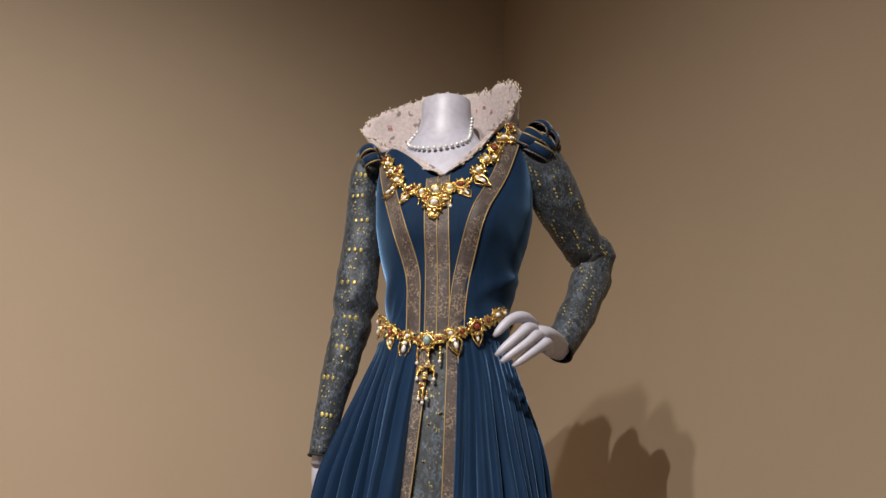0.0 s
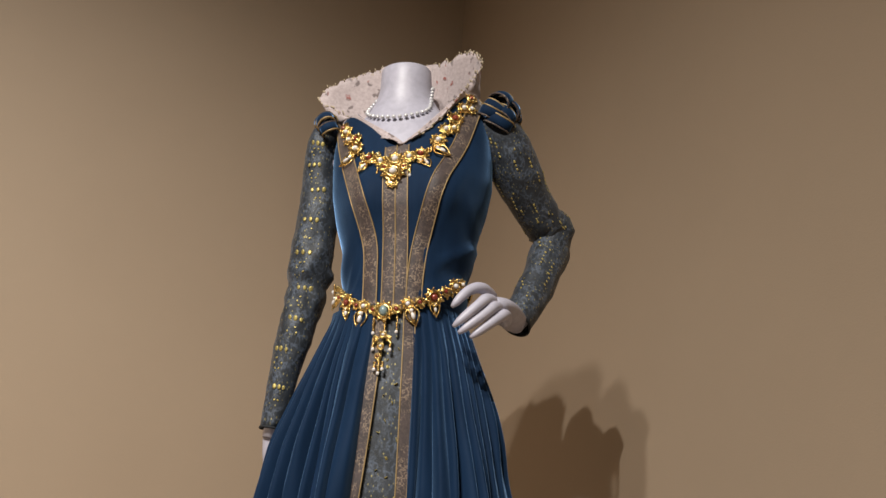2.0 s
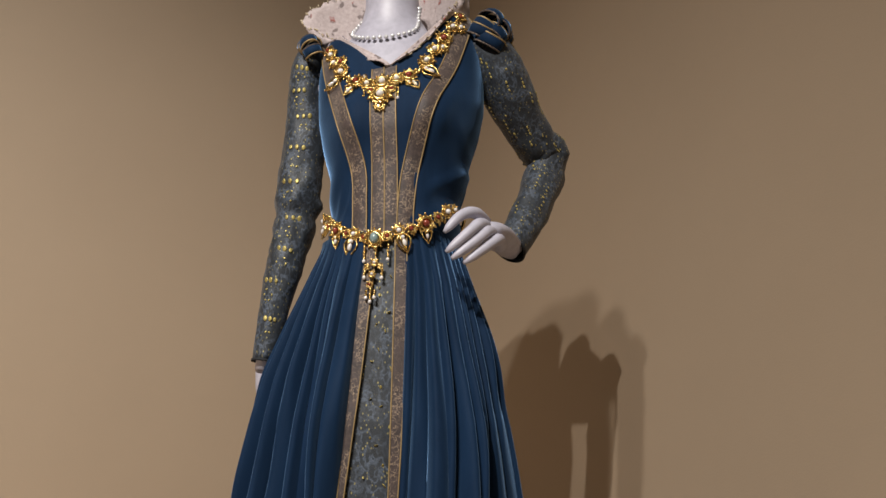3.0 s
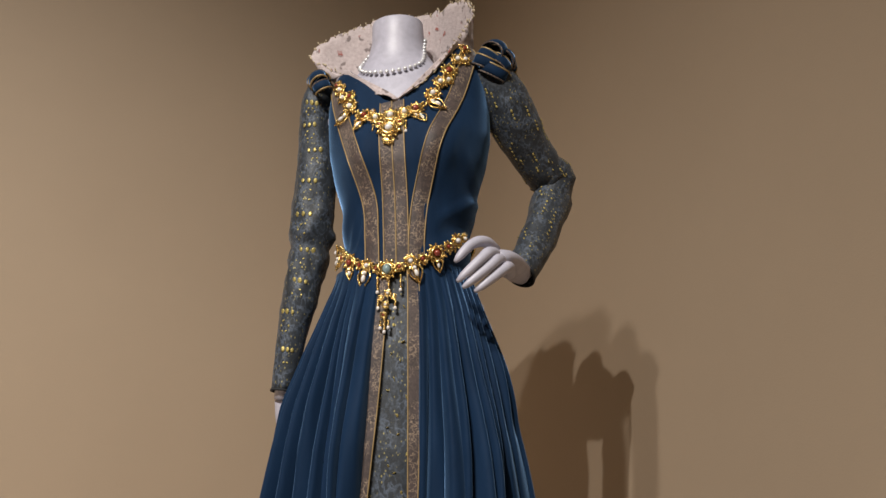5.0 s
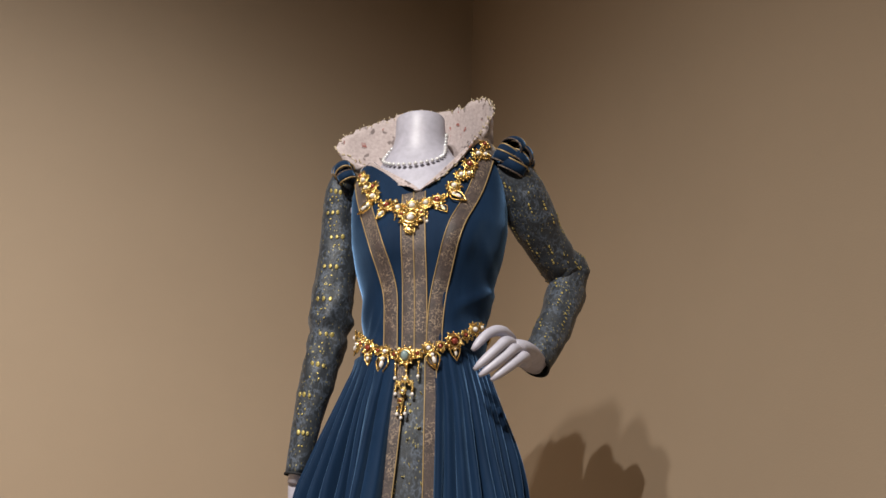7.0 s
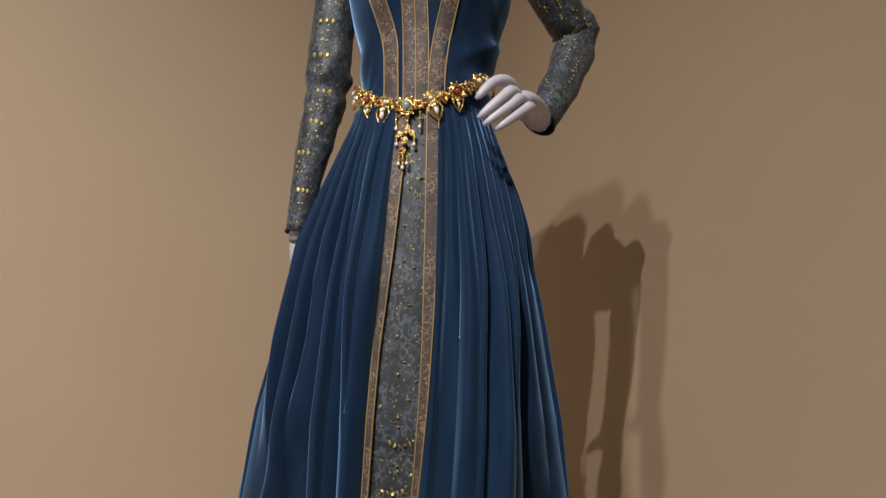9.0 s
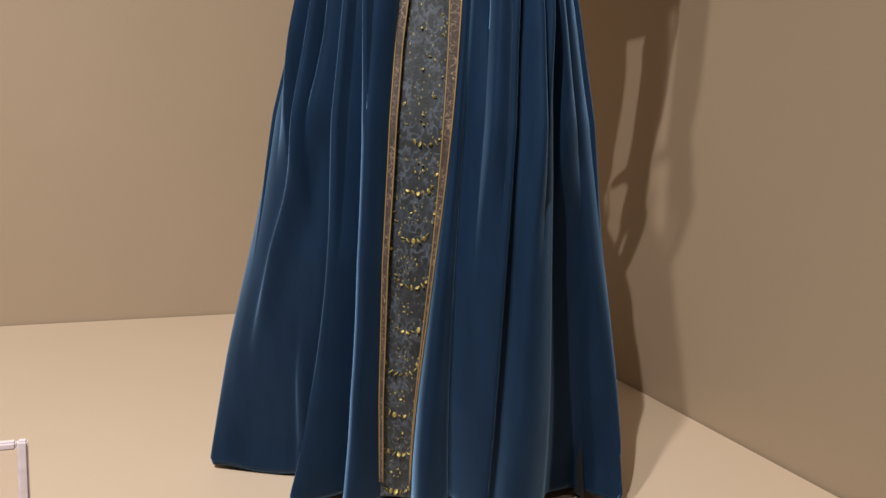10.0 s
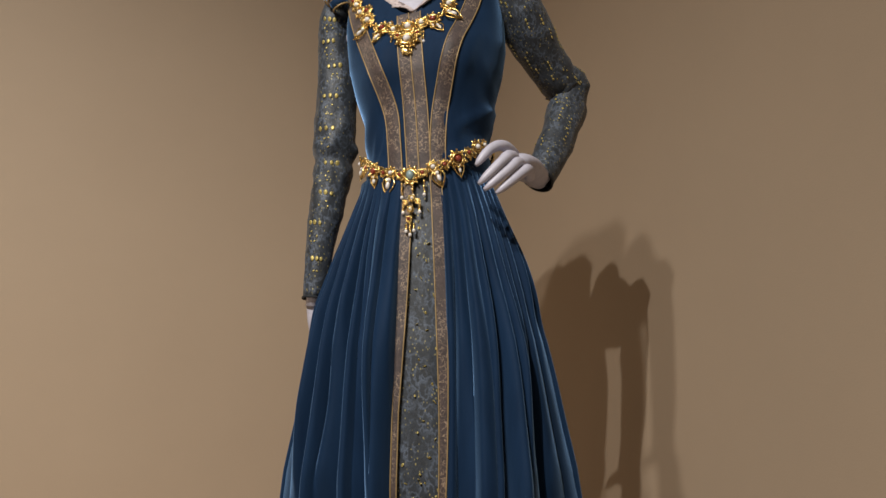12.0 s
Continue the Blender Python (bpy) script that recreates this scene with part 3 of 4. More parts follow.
down, down_rows = sleeve("sleeve", SLEEVE_DOWN, [0.024, 0.029, 0.031, 0.036, 0.037, 0.036, 0.031, 0.026, 0.019], 0.58, 3.0, "long fitted brocade sleeve hanging straight")
bent, bent_rows = sleeve("sleeve", SLEEVE_BENT, [0.036, 0.045, 0.046, 0.041, 0.039, 0.038, 0.034, 0.031, 0.028], 0.65, 9.0, "long fitted brocade sleeve bent at the elbow")


def shoulder_roll(at, parent, s, seed, count=7, big=1.0):
    """A shoulder wing of looped velvet tabs bound with ribbon, each like a small scroll."""
    r = random.Random(seed)
    for k in range(count):
        q = radians(-88 + 210 / count * k + r.uniform(-8, 8))
        e, f = Vector((s * 0.50, 0, 0.86)), Vector((0, -1, 0))
        n = (e * math.cos(q) + f * math.sin(q)).normalized()
        c = Vector(at) + n * r.uniform(0.022, 0.029) * big
        t = Vector((s * 0.86, 0, -0.50)) + Vector((r.uniform(-0.2, 0.2), r.uniform(-0.2, 0.2), 0))
        high, long = r.uniform(0.010, 0.015) * big, r.uniform(0.014, 0.021) * big
        loop = [c + n * (high * math.sin(a)) + t * (long * math.cos(a)) for a in (math.pi * j / 11 * 1.35 - 0.5 for j in range(12))]
        w = n.cross(t).normalized() * r.uniform(0.0075, 0.0105) * big
        rows = [[p - w, p - w * 0.6 + n * 0.0025, p + n * 0.0032, p + w * 0.6 + n * 0.0025, p + w] for p in loop]
        bm = bmesh.new()
        sheet(bm, rows)
        tab = part("shoulder_tab", bm, VELVET, parent, "looped blue velvet shoulder tab")
        mod = tab.modifiers.new("cloth", "SOLIDIFY")
        mod.thickness = 0.003
        for side in (0, 4):
            bm = bmesh.new()
            tube(bm, [p[side] for p in rows], 0.0017, 6)
            part("tab_binding", bm, THREAD if side else RIBBON, tab)


shoulder_roll((-0.148, 0.040, 1.420), down, -1, 4)
shoulder_roll((0.147, 0.044, 1.452), bent, 1, 8, 8, 1.15)
shoulder_roll((0.162, 0.050, 1.438), bent, 1, 21, 7, 1.2)


# ---- standing lace collar ----
def collar():
    base = [torso(q, top_of_bodice(q), 0.0015) for q in (-2 * math.pi * k / 119 for k in range(120))]
    rim = spline([(-0.008, -0.060, 1.366), (-0.048, -0.030, 1.392), (-0.101, 0.010, 1.434), (-0.146, 0.040, 1.468), (-0.186, 0.070, 1.498), (-0.171, 0.088, 1.530), (-0.135, 0.115, 1.563), (-0.095, 0.135, 1.586), (-0.057, 0.145, 1.603),
                  (0.009, 0.135, 1.597), (0.047, 0.105, 1.588), (0.079, 0.070, 1.586), (0.106, 0.050, 1.580), (0.120, 0.034, 1.556), (0.117, 0.024, 1.530), (0.096, 0.0, 1.484), (0.062, -0.030, 1.424), (0.020, -0.050, 1.378), (-0.002, -0.060, 1.364)], 120)
    rows = []
    for i, (a, b) in enumerate(zip(base, rim)):
        a, b, row = Vector(a), Vector(b), []
        for k in range(17):
            v = k / 16
            p = a.lerp(b, v)
            p.z -= 0.012 * math.sin(math.pi * v) * min(1.0, (b - a).length / 0.08)
            wob = noise.noise(Vector((i * 0.21, v * 2.0, 3.1))) * 0.006 * v
            scallop = (abs(math.sin(i * 0.55)) * 0.0055 + noise.noise(Vector((i * 0.9, 7, 0))) * 0.006) * max(0.0, v - 0.8) / 0.2
            p += (b - a).normalized() * scallop if (b - a).length > 1e-4 else Vector((0, 0, 0))
            row.append(p + Vector((wob, -wob, wob * 0.7)))
        rows.append(row)
    bm = bmesh.new()
    sheet(bm, rows)
    ob = part("collar", bm, LACE, gown, "standing off-white lace collar with rust motifs")
    mod = ob.modifiers.new("cloth", "SOLIDIFY")
    mod.thickness = 0.0018
    # straw-coloured picots along the rim
    bm = bmesh.new()
    for i, row in enumerate(rows[8:-8]):
        p, way = row[-1], (row[-1] - row[-4]).normalized()
        for k in range(2):
            q = p + Vector((noise.noise(Vector((i, k, 1.5))), noise.noise(Vector((i, k, 4.5))), noise.noise(Vector((i, k, 8.5))))) * 0.005
            tube(bm, [q - way * 0.003, q + way * 0.0012, q + way * 0.003], [0.0011, 0.0013, 0.0004], 5)
    part("lace_fringe", bm, STRAW, ob, "straw-coloured lace fringe")
    return ob


collar()


# ---- gold spangles on the brocade ----
def lens_mesh(name, rx, ry, rz, mat):
    bm = bmesh.new()
    bmesh.ops.create_uvsphere(bm, u_segments=8, v_segments=5, radius=1.0, matrix=Matrix.Diagonal((rx, ry, rz, 1)))
    me = bpy.data.meshes.new(name)
    bm.to_mesh(me)
    bm.free()
    me.materials.append(mat)
    me.polygons.foreach_set("use_smooth", [True] * len(me.polygons))
    return me


COIN = lens_mesh("spangle", 0.0031, 0.0044, 0.0007, SPANGLE)
SMALL_COIN = lens_mesh("small_spangle", 0.0020, 0.0031, 0.0006, SPANGLE)


def facing(p, n, spin=0.0, size=1.0):
    """A pose at p with its z along n, turned by spin."""
    n = Vector(n).normalized()
    e = Vector((0, 0, 1)).cross(n)
    e = e.normalized() if e.length > 1e-4 else Vector((1, 0, 0))
    m = Matrix((e, n.cross(e), n)).transposed().to_4x4()
    m.translation = p
    return m @ Matrix.Rotation(spin, 4, "Z") @ Matrix.Diagonal((size, size, size, 1))


rng = random.Random(5)


def spangle(parent, p, n, spin, small=False, size=1.0):
    tilt = Vector((rng.uniform(-0.25, 0.25), rng.uniform(-0.25, 0.25), rng.uniform(-0.25, 0.25)))
    ob = piece("small_spangle" if small else "spangle", SMALL_COIN if small else COIN, None, parent)
    ob.matrix_basis = facing(p, Vector(n) + tilt, spin, size)


def panel_normal(deg, z):
    a = panel_point(deg + 0.5, z) - panel_point(deg - 0.5, z)
    b = panel_point(deg, z + 0.01) - panel_point(deg, z - 0.01)
    return a.cross(b)


# swags of spangles that hang one below the other down the lower panel, single ones higher up
for k in range(9):
    z0 = 0.042 + 0.0655 * k
    left, right = opening(z0)
    mid = left + (right - left) * (0.5 if k < 2 else 0.56) + 0.6 * math.sin(k * 1.7)
    per = 180 / math.pi / (table(z0, SKIRT_W)[0])
    for i in range(-7, 11):
        x = 0.0078 * i if abs(i) < 3 else math.copysign(0.0156 + 0.0050 * (abs(i) - 2) ** 0.8, i)
        z = z0 + 0.0010 * abs(i) ** 2.05
        deg = mid + x * per
        l2, r2 = opening(z)
        if l2 + 1.0 < deg < r2 - 0.4 and not (abs(i) > 2 and rng.random() < (0.5 if i < 0 else 0.15)):
            spangle(panel, panel_point(deg, z, 0.0012), panel_normal(deg, z), 0.12 * i, abs(i) > 2, rng.uniform(0.9, 1.15) * (1.15 if abs(i) > 2 else 1.0))
    for i in range(6):
        q = 2 * math.pi * i / 6 + 0.4 * k
        deg, z = mid + 0.0070 * math.cos(q) * per, z0 + 0.034 + 0.0075 * math.sin(q)
        if opening(z)[0] + 1 < deg < opening(z)[1] - 1 and rng.random() < 0.75:
            spangle(panel, panel_point(deg, z, 0.0010), panel_normal(deg, z), q, True, 0.8)
for k in range(15):
    z = 0.63 + 0.027 * k
    left, right = opening(z)
    deg = left + (right - left) * (0.68 + 0.13 * math.sin(k * 2.3)) - 3.5 * smooth_step(z, 0.75, 1.0)
    spangle(panel, panel_point(deg, z, 0.0012), panel_normal(deg, z), 0.3 * math.sin(k), k % 3 > 0, rng.uniform(0.9, 1.2))
    if k % 2:
        deg = left + (right - left) * rng.uniform(0.25, 0.5)
        spangle(panel, panel_point(deg, z + 0.01, 0.0012), panel_normal(deg, z + 0.01), 0.2, True, 0.85)


def sleeve_spot(rows, i, k):
    i = max(1, min(len(rows) - 2, i))
    n = len(rows[0])
    lo, f = int(math.floor(k)), k - math.floor(k)
    p = rows[i][lo % n].lerp(rows[i][(lo + 1) % n], f)
    c = sum(rows[i], Vector()) / n
    return p, (p - c).normalized()


def front_index(rows, i, way):
    c = sum(rows[i], Vector()) / len(rows[i])
    return max(range(len(rows[i])), key=lambda k: (rows[i][k] - c).dot(way))


for step in range(9):
    i = 7 + 7 * step
    k0 = front_index(down_rows, i, Vector((0.05, -1, 0)))
    shift = 1.6 * math.sin(step * 2.1)
    for j in (-1, 0, 1):
        p, n = sleeve_spot(down_rows, i, k0 + j * 2.0 + shift)
        spangle(down, p + n * 0.0006, n, 0.1 * j, False, rng.uniform(0.95, 1.3))
    for j in range(6):
        q = 2 * math.pi * j / 6
        p, n = sleeve_spot(down_rows, i + 3 + round(1.4 * math.sin(q)), k0 + shift + 1.6 * math.cos(q))
        if rng.random() < 0.7:
            spangle(down, p + n * 0.0006, n, q, True, 0.75)
# broken chains of small spangles run down the bent sleeve
for lane in range(5):
    for step in range(60):
        i = 5 + step
        k0 = front_index(bent_rows, i, Vector((0.15, -1, 0.1)))
        u = k0 - 8 + lane * 4.0 + 0.10 * step
        if (step + lane * 5) % 16 < 7 and rng.random() < 0.8:
            p, n = sleeve_spot(bent_rows, i, u)
            spangle(bent, p + n * 0.0008, n, 0.5, True, rng.uniform(0.6, 1.05))

# ---- jewellery ----
MESHES = {}


def keep(name, bm, mat):
    me = bpy.data.meshes.new(name)
    bm.to_mesh(me)
    bm.free()
    me.materials.append(mat)
    me.polygons.foreach_set("use_smooth", [True] * len(me.polygons))
    MESHES[name] = me
    return me


def ring(bm, r, thick, z=0.0, sx=1.0, sy=1.0, n=20):
    tube(bm, [(r * sx * math.cos(q), r * sy * math.sin(q), z) for q in (2 * math.pi * k / n for k in range(n + 1))], thick, 6, 1.0, False)


def make_setting(name, r, petals, beads):
    """A gilt openwork mount: rings, beads round them and pointed petals."""
    bm = bmesh.new()
    ring(bm, r * 0.62, r * 0.13, r * 0.25)
    ring(bm, r * 0.92, r * 0.10, r * 0.08)
    for k in range(beads):
        q = 2 * math.pi * k / beads
        ball(bm, (r * 0.80 * math.cos(q), r * 0.80 * math.sin(q), r * 0.20), r * 0.15, (1, 1, 1), 6, 5)
    for k in range(petals):
        q = 2 * math.pi * (k + 0.5) / petals + math.pi / 2
        c, s_ = math.cos(q), math.sin(q)
        tube(bm, [(r * 0.8 * c, r * 0.8 * s_, r * 0.1), (r * 1.1 * c, r * 1.1 * s_, r * 0.22), (r * 1.38 * c, r * 1.38 * s_, r * 0.05)], [r * 0.22, r * 0.20, r * 0.04], 6)
        q += math.pi / petals
        ball(bm, (r * 1.13 * math.cos(q), r * 1.13 * math.sin(q), r * 0.12), r * 0.14, (1, 1, 1), 6, 5)
    bmesh.ops.create_cone(bm, cap_ends=True, segments=12, radius1=r * 0.8, radius2=r * 0.6, depth=r * 0.2)
    return keep(name, bm, GOLD)


def make_leaf(name, length):
    """A gilt pointed leaf with a beaded outline, for a row of pearls; it points down from its base."""
    bm = bmesh.new()
    w = length * 0.30
    for s_ in (-1, 1):
        line = spline([(0, 0, 0), (s_ * w, -length * 0.30, 0.0012), (s_ * w * 0.85, -length * 0.62, 0.0012), (0, -length, 0)], 12)
        tube(bm, line, [0.0011] * 11 + [0.0005], 6)
        for p in line[1:-1:2]:
            ball(bm, (p[0] * 1.08, p[1], 0.0012), 0.0013, (1, 1, 1), 6, 5)
    tube(bm, [(0, 0.001, -0.0008), (0, -length * 0.35, -0.0008), (0, -length * 0.7, -0.0008), (0, -length * 0.95, -0.0008)], [w * 0.5, w * 0.85, w * 0.6, 0.0006], 10, 0.25)
    ball(bm, (0, -length, 0.0004), 0.0014, (1, 1, 1), 6, 5)
    return keep(name, bm, GOLD)


make_setting("rosette", 0.0098, 5, 10)
make_setting("small_rosette", 0.0066, 4, 8)
make_leaf("leaf", 0.026)
for n_, mat_, rr in (("red_stone", RED, (0.0042, 0.0042, 0.0030)), ("pearl_stone", PEARL, (0.0040, 0.0040, 0.0038)), ("cabochon", TEAL, (0.0048, 0.0064, 0.0040)), ("bead_pearl", PEARL, (0.0027, 0.0027, 0.0026)), ("necklace_pearl", SILVER_PEARL, (0.0040, 0.0040, 0.0040))):
    MESHES[n_] = lens_mesh(n_, *rr, mat_)


def jewel(parent, kind, m, stone="", size=1.0, spin=0.0):
    """One gilt element at the pose m, with its stones as parts."""
    mount = piece("mount", MESHES[kind], None, parent)
    mount.matrix_basis = m @ Matrix.Rotation(radians(spin), 4, "Z") @ Matrix.Diagonal((size, size, size, 1))
    if kind == "leaf":
        for d, g, tall in ((0.0065, 1.0, 1.0), (0.0135, 1.05, 1.75)):
            p = piece("pearl", MESHES["bead_pearl"], None, mount, "small round pearl")
            p.matrix_basis = Matrix.Translation((0, -d, 0.0022)) @ Matrix.Diagonal((g, g * tall, g, 1))
    elif stone:
        p = piece("pearl" if "pearl" in stone else "stone", MESHES[stone], None, mount, {"red_stone": "dark red glass stone", "cabochon": "grey-green oval cabochon"}.get(stone, "round pearl"))
        g = 0.68 if kind == "small_rosette" else 1.0
        p.matrix_basis = Matrix.Translation((0, 0, 0.0032 * g)) @ Matrix.Diagonal((g, g, g, 1))
    return mount


def drop(parent, top, length, n, pearl=1.0):
    """A hanging strand of gold links that ends in a pearl."""
    bm = bmesh.new()
    for k in range(n):
        ball(bm, Vector(top) + Vector((0.0005 * math.sin(k * 2.1), 0, -length * k / n)), 0.0017 if k % 2 else 0.0023, (1, 1, 1.2), 6, 5)
    strand = part("strand", bm, GOLD, parent)
    p = piece("pearl", MESHES["bead_pearl"], None, strand, "hanging pearl")
    p.matrix_basis = Matrix.Translation(Vector(top) + Vector((0, -0.001, -length))) @ Matrix.Diagonal((pearl, pearl, pearl * 1.15, 1))


collier = thing("jewelled_collar_necklace", "gilt necklace set with red stones and pearls on the bodice", "necklace")
def spread(x, z):
    """The necklace widens towards the shoulders."""
    return (x * 1.10, z + (-x - 0.05) * 0.42) if x < -0.05 else (x, z + max(0.0, x - 0.05) * 0.42)


for x, z, kind, stone, size, spin in (
        (-0.102, 1.415, "small_rosette", "red_stone", 1.1, 0), (-0.094, 1.402, "rosette", "pearl_stone", 0.85, 20), (-0.086, 1.382, "small_rosette", "pearl_stone", 1.2, 0), (-0.074, 1.384, "rosette", "red_stone", 0.85, 10), (-0.070, 1.360, "rosette", "pearl_stone", 1.0, 35), (-0.072, 1.346, "leaf", "", 0.95, -58),
        (-0.048, 1.340, "rosette", "red_stone", 1.0, 15), (-0.050, 1.330, "leaf", "", 0.7, -38), (-0.028, 1.330, "rosette", "pearl_stone", 0.85, 0), (-0.004, 1.330, "rosette", "pearl_stone", 1.15, 36), (0.018, 1.334, "rosette", "pearl_stone", 0.85, 12), (-0.004, 1.304, "rosette", "pearl_stone", 1.35, 0),
        (-0.004, 1.286, "small_rosette", "", 1.1, 0), (-0.020, 1.316, "small_rosette", "red_stone", 0.9, 0), (0.012, 1.316, "small_rosette", "red_stone", 0.9, 0), (0.036, 1.338, "rosette", "red_stone", 1.05, 30), (0.042, 1.328, "leaf", "", 0.7, 30), (0.054, 1.352, "leaf", "", 1.05, 52),
        (0.060, 1.362, "rosette", "pearl_stone", 1.0, 8), (0.070, 1.380, "rosette", "pearl_stone", 0.95, 40), (0.082, 1.378, "small_rosette", "pearl_stone", 1.1, 0), (0.082, 1.396, "rosette", "red_stone", 1.05, 22), (0.094, 1.412, "rosette", "pearl_stone", 0.9, 0), (0.106, 1.406, "small_rosette", "pearl_stone", 1.2, 30), (0.104, 1.430, "small_rosette", "red_stone", 1.2, 0)):
    jewel(collier, kind, torso_frame(*spread(x, z), 0.0045), stone, size * 1.26, spin)
bm = bmesh.new()
line = spline([(-0.106, 1.418), (-0.090, 1.395), (-0.072, 1.362), (-0.045, 1.338), (-0.004, 1.326), (0.038, 1.338), (0.062, 1.362), (0.084, 1.395), (0.106, 1.430)], 70)
for k, p in enumerate(line):
    for off in (-0.006, 0.0, 0.006):
        ball(bm, torso_at(*spread(p[0] + 0.0015 * math.sin(k * 2.7 + off * 900), p[1] + off), 0.003), 0.0021 + 0.0007 * math.sin(k * 1.9 + off * 500), (1, 1, 1), 6, 5)
part("beaded_band", bm, GOLD, collier)
for k in range(3, 68, 5):
    x, z = line[k]
    off = (0.0135, -0.0125)[k % 2]
    jewel(collier, "small_rosette", torso_frame(*spread(x, z + off), 0.003), ("pearl_stone", "", "red_stone", "pearl_stone")[k % 4], rng.uniform(0.75, 0.95), 17 * k)
for x in (-0.030, 0.022):
    drop(collier, torso_at(x, 1.316, 0.006), 0.017, 4, 1.0)

belt = thing("jewelled_belt", "gilt belt of red stones, pearls and leaf drops round the waist", "belt")


def belt_height(x):
    return 1.068 + 4.2 * x * x + 0.17 * max(0.0, -x)


bm = bmesh.new()
for k in range(128):
    q = 2 * math.pi * k / 128
    x = 0.105 * math.sin(q)
    p = torso(q, belt_height(x), 0.0085)
    ball(bm, p + Vector((0, 0, 0.003 * (-1) ** k)), 0.0026, (1, 1, 1), 6, 5)
    if k % 2:
        ball(bm, p, 0.0034, (1, 1, 1), 6, 5)
part("chain", bm, GOLD, belt)
for x, kind, stone, size, spin, dz in (
        (-0.092, "rosette", "pearl_stone", 0.95, 10, 0.004), (-0.080, "leaf", "", 0.85, -35, 0.004), (-0.072, "small_rosette", "red_stone", 1.1, 0, 0.002), (-0.056, "rosette", "red_stone", 1.15, 0, 0), (-0.056, "leaf", "", 0.75, 0, -0.004), (-0.040, "small_rosette", "red_stone", 1.0, 0, 0.002), (-0.028, "rosette", "pearl_stone", 0.85, 30, 0.004), (-0.029, "leaf", "", 1.05, -14, 0.0),
        (-0.014, "small_rosette", "red_stone", 1.0, 0, 0.002), (0.002, "rosette", "cabochon", 1.3, 0, 0.001), (0.019, "small_rosette", "red_stone", 1.0, 0, 0.002), (0.034, "rosette", "pearl_stone", 0.9, 25, 0.006), (0.037, "leaf", "", 1.0, 14, 0.002), (0.050, "small_rosette", "red_stone", 1.1, 0, 0.003), (0.068, "rosette", "red_stone", 1.25, 0, 0.002),
        (0.068, "leaf", "", 0.75, 8, -0.004), (0.083, "small_rosette", "red_stone", 1.1, 0, 0.004), (0.094, "rosette", "pearl_stone", 1.0, 15, 0.006), (0.103, "small_rosette", "pearl_stone", 1.1, 0, 0.004)):
    jewel(belt, kind, torso_frame(x, belt_height(x) + dz, 0.0125), stone, size * (1.26 if kind == "leaf" else 1.12), spin)


def belly(x, z, out=0.008):
    w = table(z, SKIRT_W)[0]
    return skirt_point(math.degrees(math.asin(x / w)), z, out, 0.2)


for x, z, length, n in ((-0.016, 1.056, 0.022, 5), (0.018, 1.056, 0.022, 5), (0.001, 1.054, 0.020, 4), (-0.0135, 1.020, 0.012, 4), (0.012, 1.018, 0.012, 4), (-0.002, 0.988, 0.018, 5), (-0.008, 0.986, 0.010, 3), (0.004, 0.986, 0.010, 3)):
    drop(belt, belly(x, z), length, n, 1.05)
for x, z, kind, stone, size in ((0.0, 1.030, "small_rosette", "pearl_stone", 0.9), (-0.010, 1.024, "small_rosette", "", 0.7), (0.009, 1.024, "small_rosette", "", 0.7), (-0.002, 1.012, "small_rosette", "pearl_stone", 0.85), (-0.004, 0.996, "small_rosette", "red_stone", 0.8)):
    jewel(belt, kind, facing(belly(x, z), (0, -1, 0.1)), stone, size)

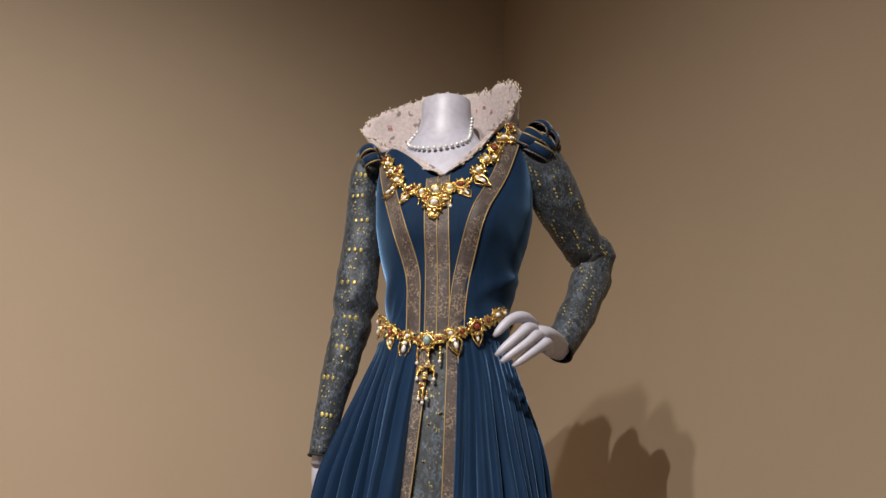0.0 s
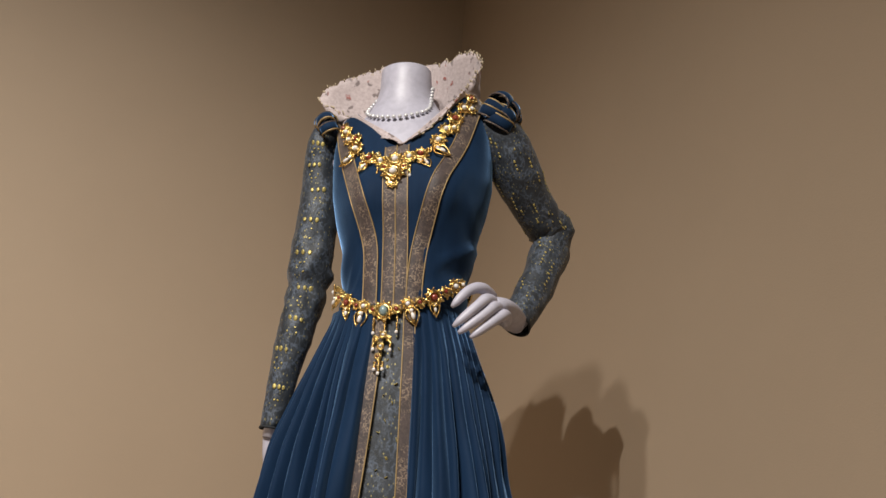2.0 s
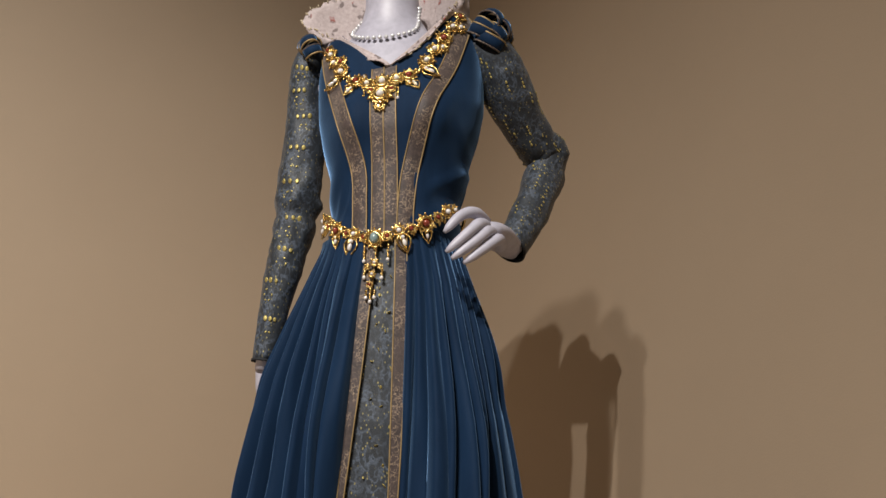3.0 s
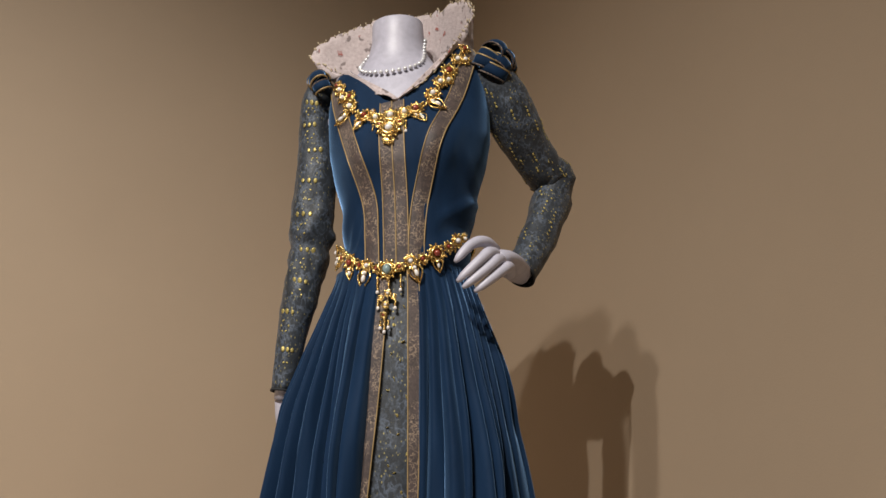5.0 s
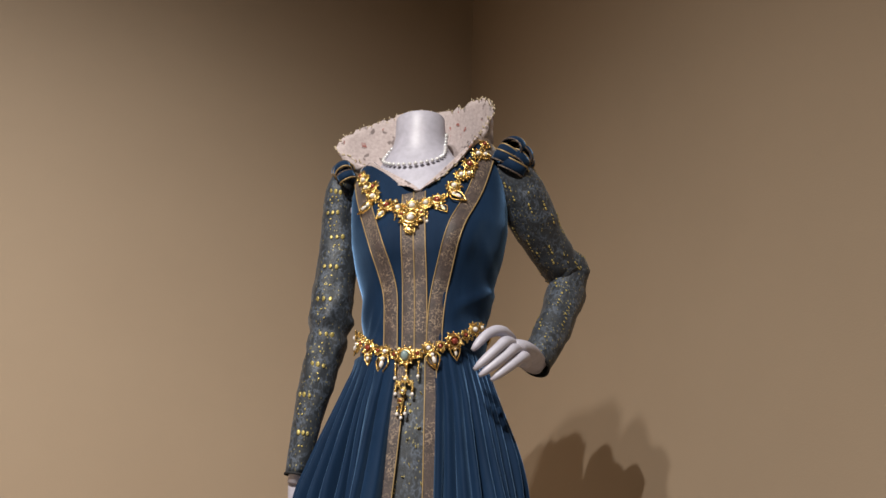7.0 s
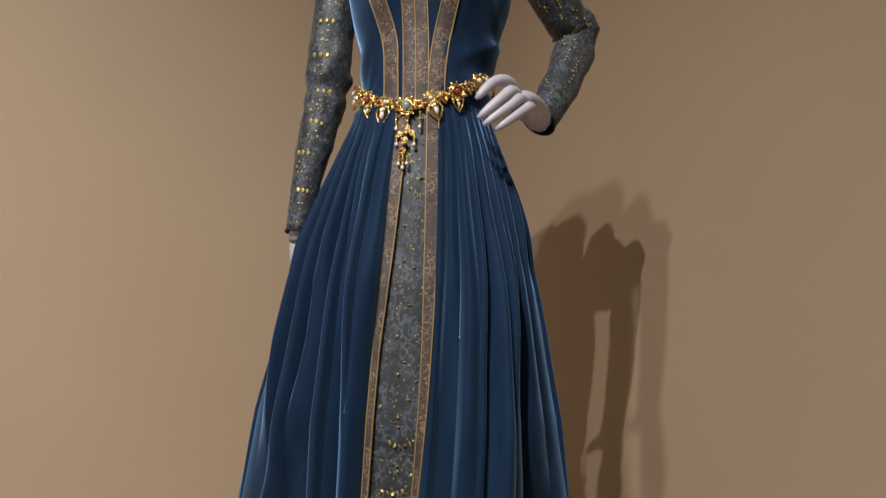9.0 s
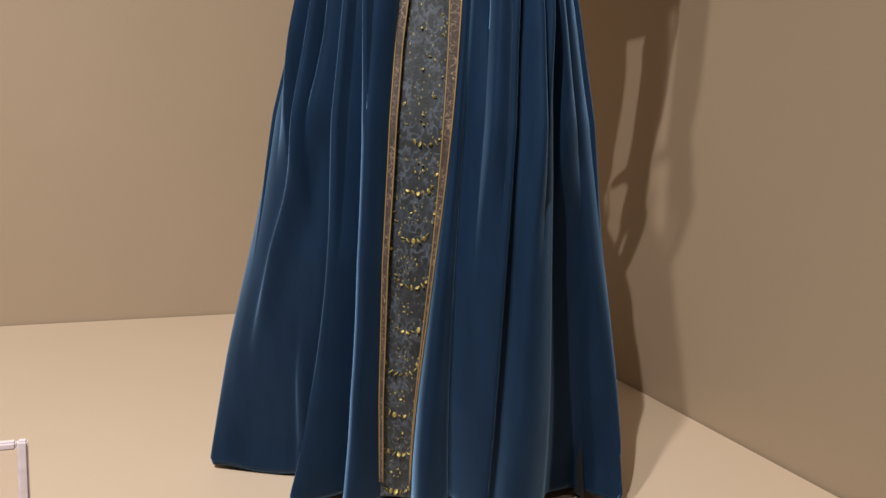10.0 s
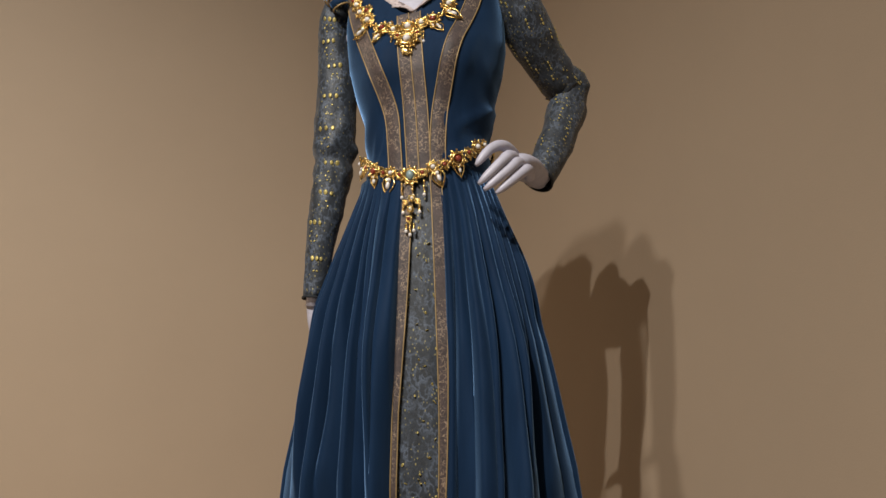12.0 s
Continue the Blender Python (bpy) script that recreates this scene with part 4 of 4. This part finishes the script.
strand = thing("pearl_necklace", "single strand of silvery pearls round the mannequin's neck", "necklace")
for k in range(54):
    q = 2 * math.pi * k / 54
    c, s_ = math.cos(q), math.sin(q)
    z = 1.502 + 0.012 * s_ + 0.006 * max(0.0, c) - 0.082 * max(0.0, c) ** 1.0 + 0.004 * max(0.0, -c)
    cx, cy, rx, ry = table(z, [(1.40, -0.008, 0.052, 0.108, 0.078), (1.425, -0.012, 0.056, 0.097, 0.072), (1.445, -0.015, 0.058, 0.084, 0.064), (1.465, -0.018, 0.059, 0.066, 0.056), (1.485, -0.019, 0.058, 0.054, 0.050), (1.51, -0.019, 0.057, 0.0480, 0.047)])
    p = piece("pearl", MESHES["necklace_pearl"], None, strand)
    p.matrix_basis = Matrix.Translation((cx + (rx * 0.92 + 0.005) * s_, cy - (ry + 0.005) * c, z + 0.003))

# ---- shoes below the hem ----
def shoe(x, y, turn, label):
    ob = new("shoe")
    ob.matrix_world = STAND @ pose(x, y, 0, 0, 0, turn)
    tagged(ob, label, "shoe", "shoes under the gown")
    outline = [(-0.030, 0.0), (-0.038, 0.06), (-0.034, 0.13), (-0.026, 0.22), (0.026, 0.22), (0.032, 0.13), (0.036, 0.06), (0.028, 0.0), (0.0, -0.022)]
    ring_ = spline([*outline, outline[0]], 40)[:-1]
    bm = bmesh.new()
    vs = sheet(bm, [[(p[0], p[1], h) for p in ring_] for h in (0.001, 0.009)], True)
    bm.faces.new(vs[0][::-1])
    bm.faces.new(vs[1])
    part("sole", bm, LEATHER, ob, "thin dark sole", False)
    bm = bmesh.new()
    sheet(bm, [[(p[0] * g, 0.09 + (p[1] - 0.09) * g, h) for p in ring_] for g, h in ((0.97, 0.010), (0.95, 0.022), (0.84, 0.034), (0.6, 0.042))], True)
    part("upper", bm, LEATHER, ob, "dark brown leather upper")


shoe(0.020, -0.062, -14, "dark brown leather shoe peeping out under the hem")
shoe(0.094, -0.050, -6, "dark leather shoe barely showing below the hem")

# ---- clear acrylic sign holder on the deck ----
holder = new("acrylic_sign_holder")
holder.matrix_world = pose(-0.651, 1.205, -0.006)
tagged(holder, "clear acrylic sign holder with frosted edges standing on the deck", "sign holder")
bm = bmesh.new()
box(bm, (-0.125, -0.003, 0.008), (0.125, 0.003, 0.338), 0.001)
part("panel", bm, ACRYLIC, holder, "clear acrylic panel", False)
for lo, hi in (((0.1255, -0.004, 0.008), (0.1335, 0.004, 0.345)), ((-0.1335, -0.004, 0.008), (-0.1255, 0.004, 0.345)), ((-0.125, -0.004, 0.3385), (0.125, 0.004, 0.345))):
    bm = bmesh.new()
    box(bm, lo, hi, 0.0015)
    part("polished_edge", bm, EDGE, holder, "pale frosted acrylic edge", False)
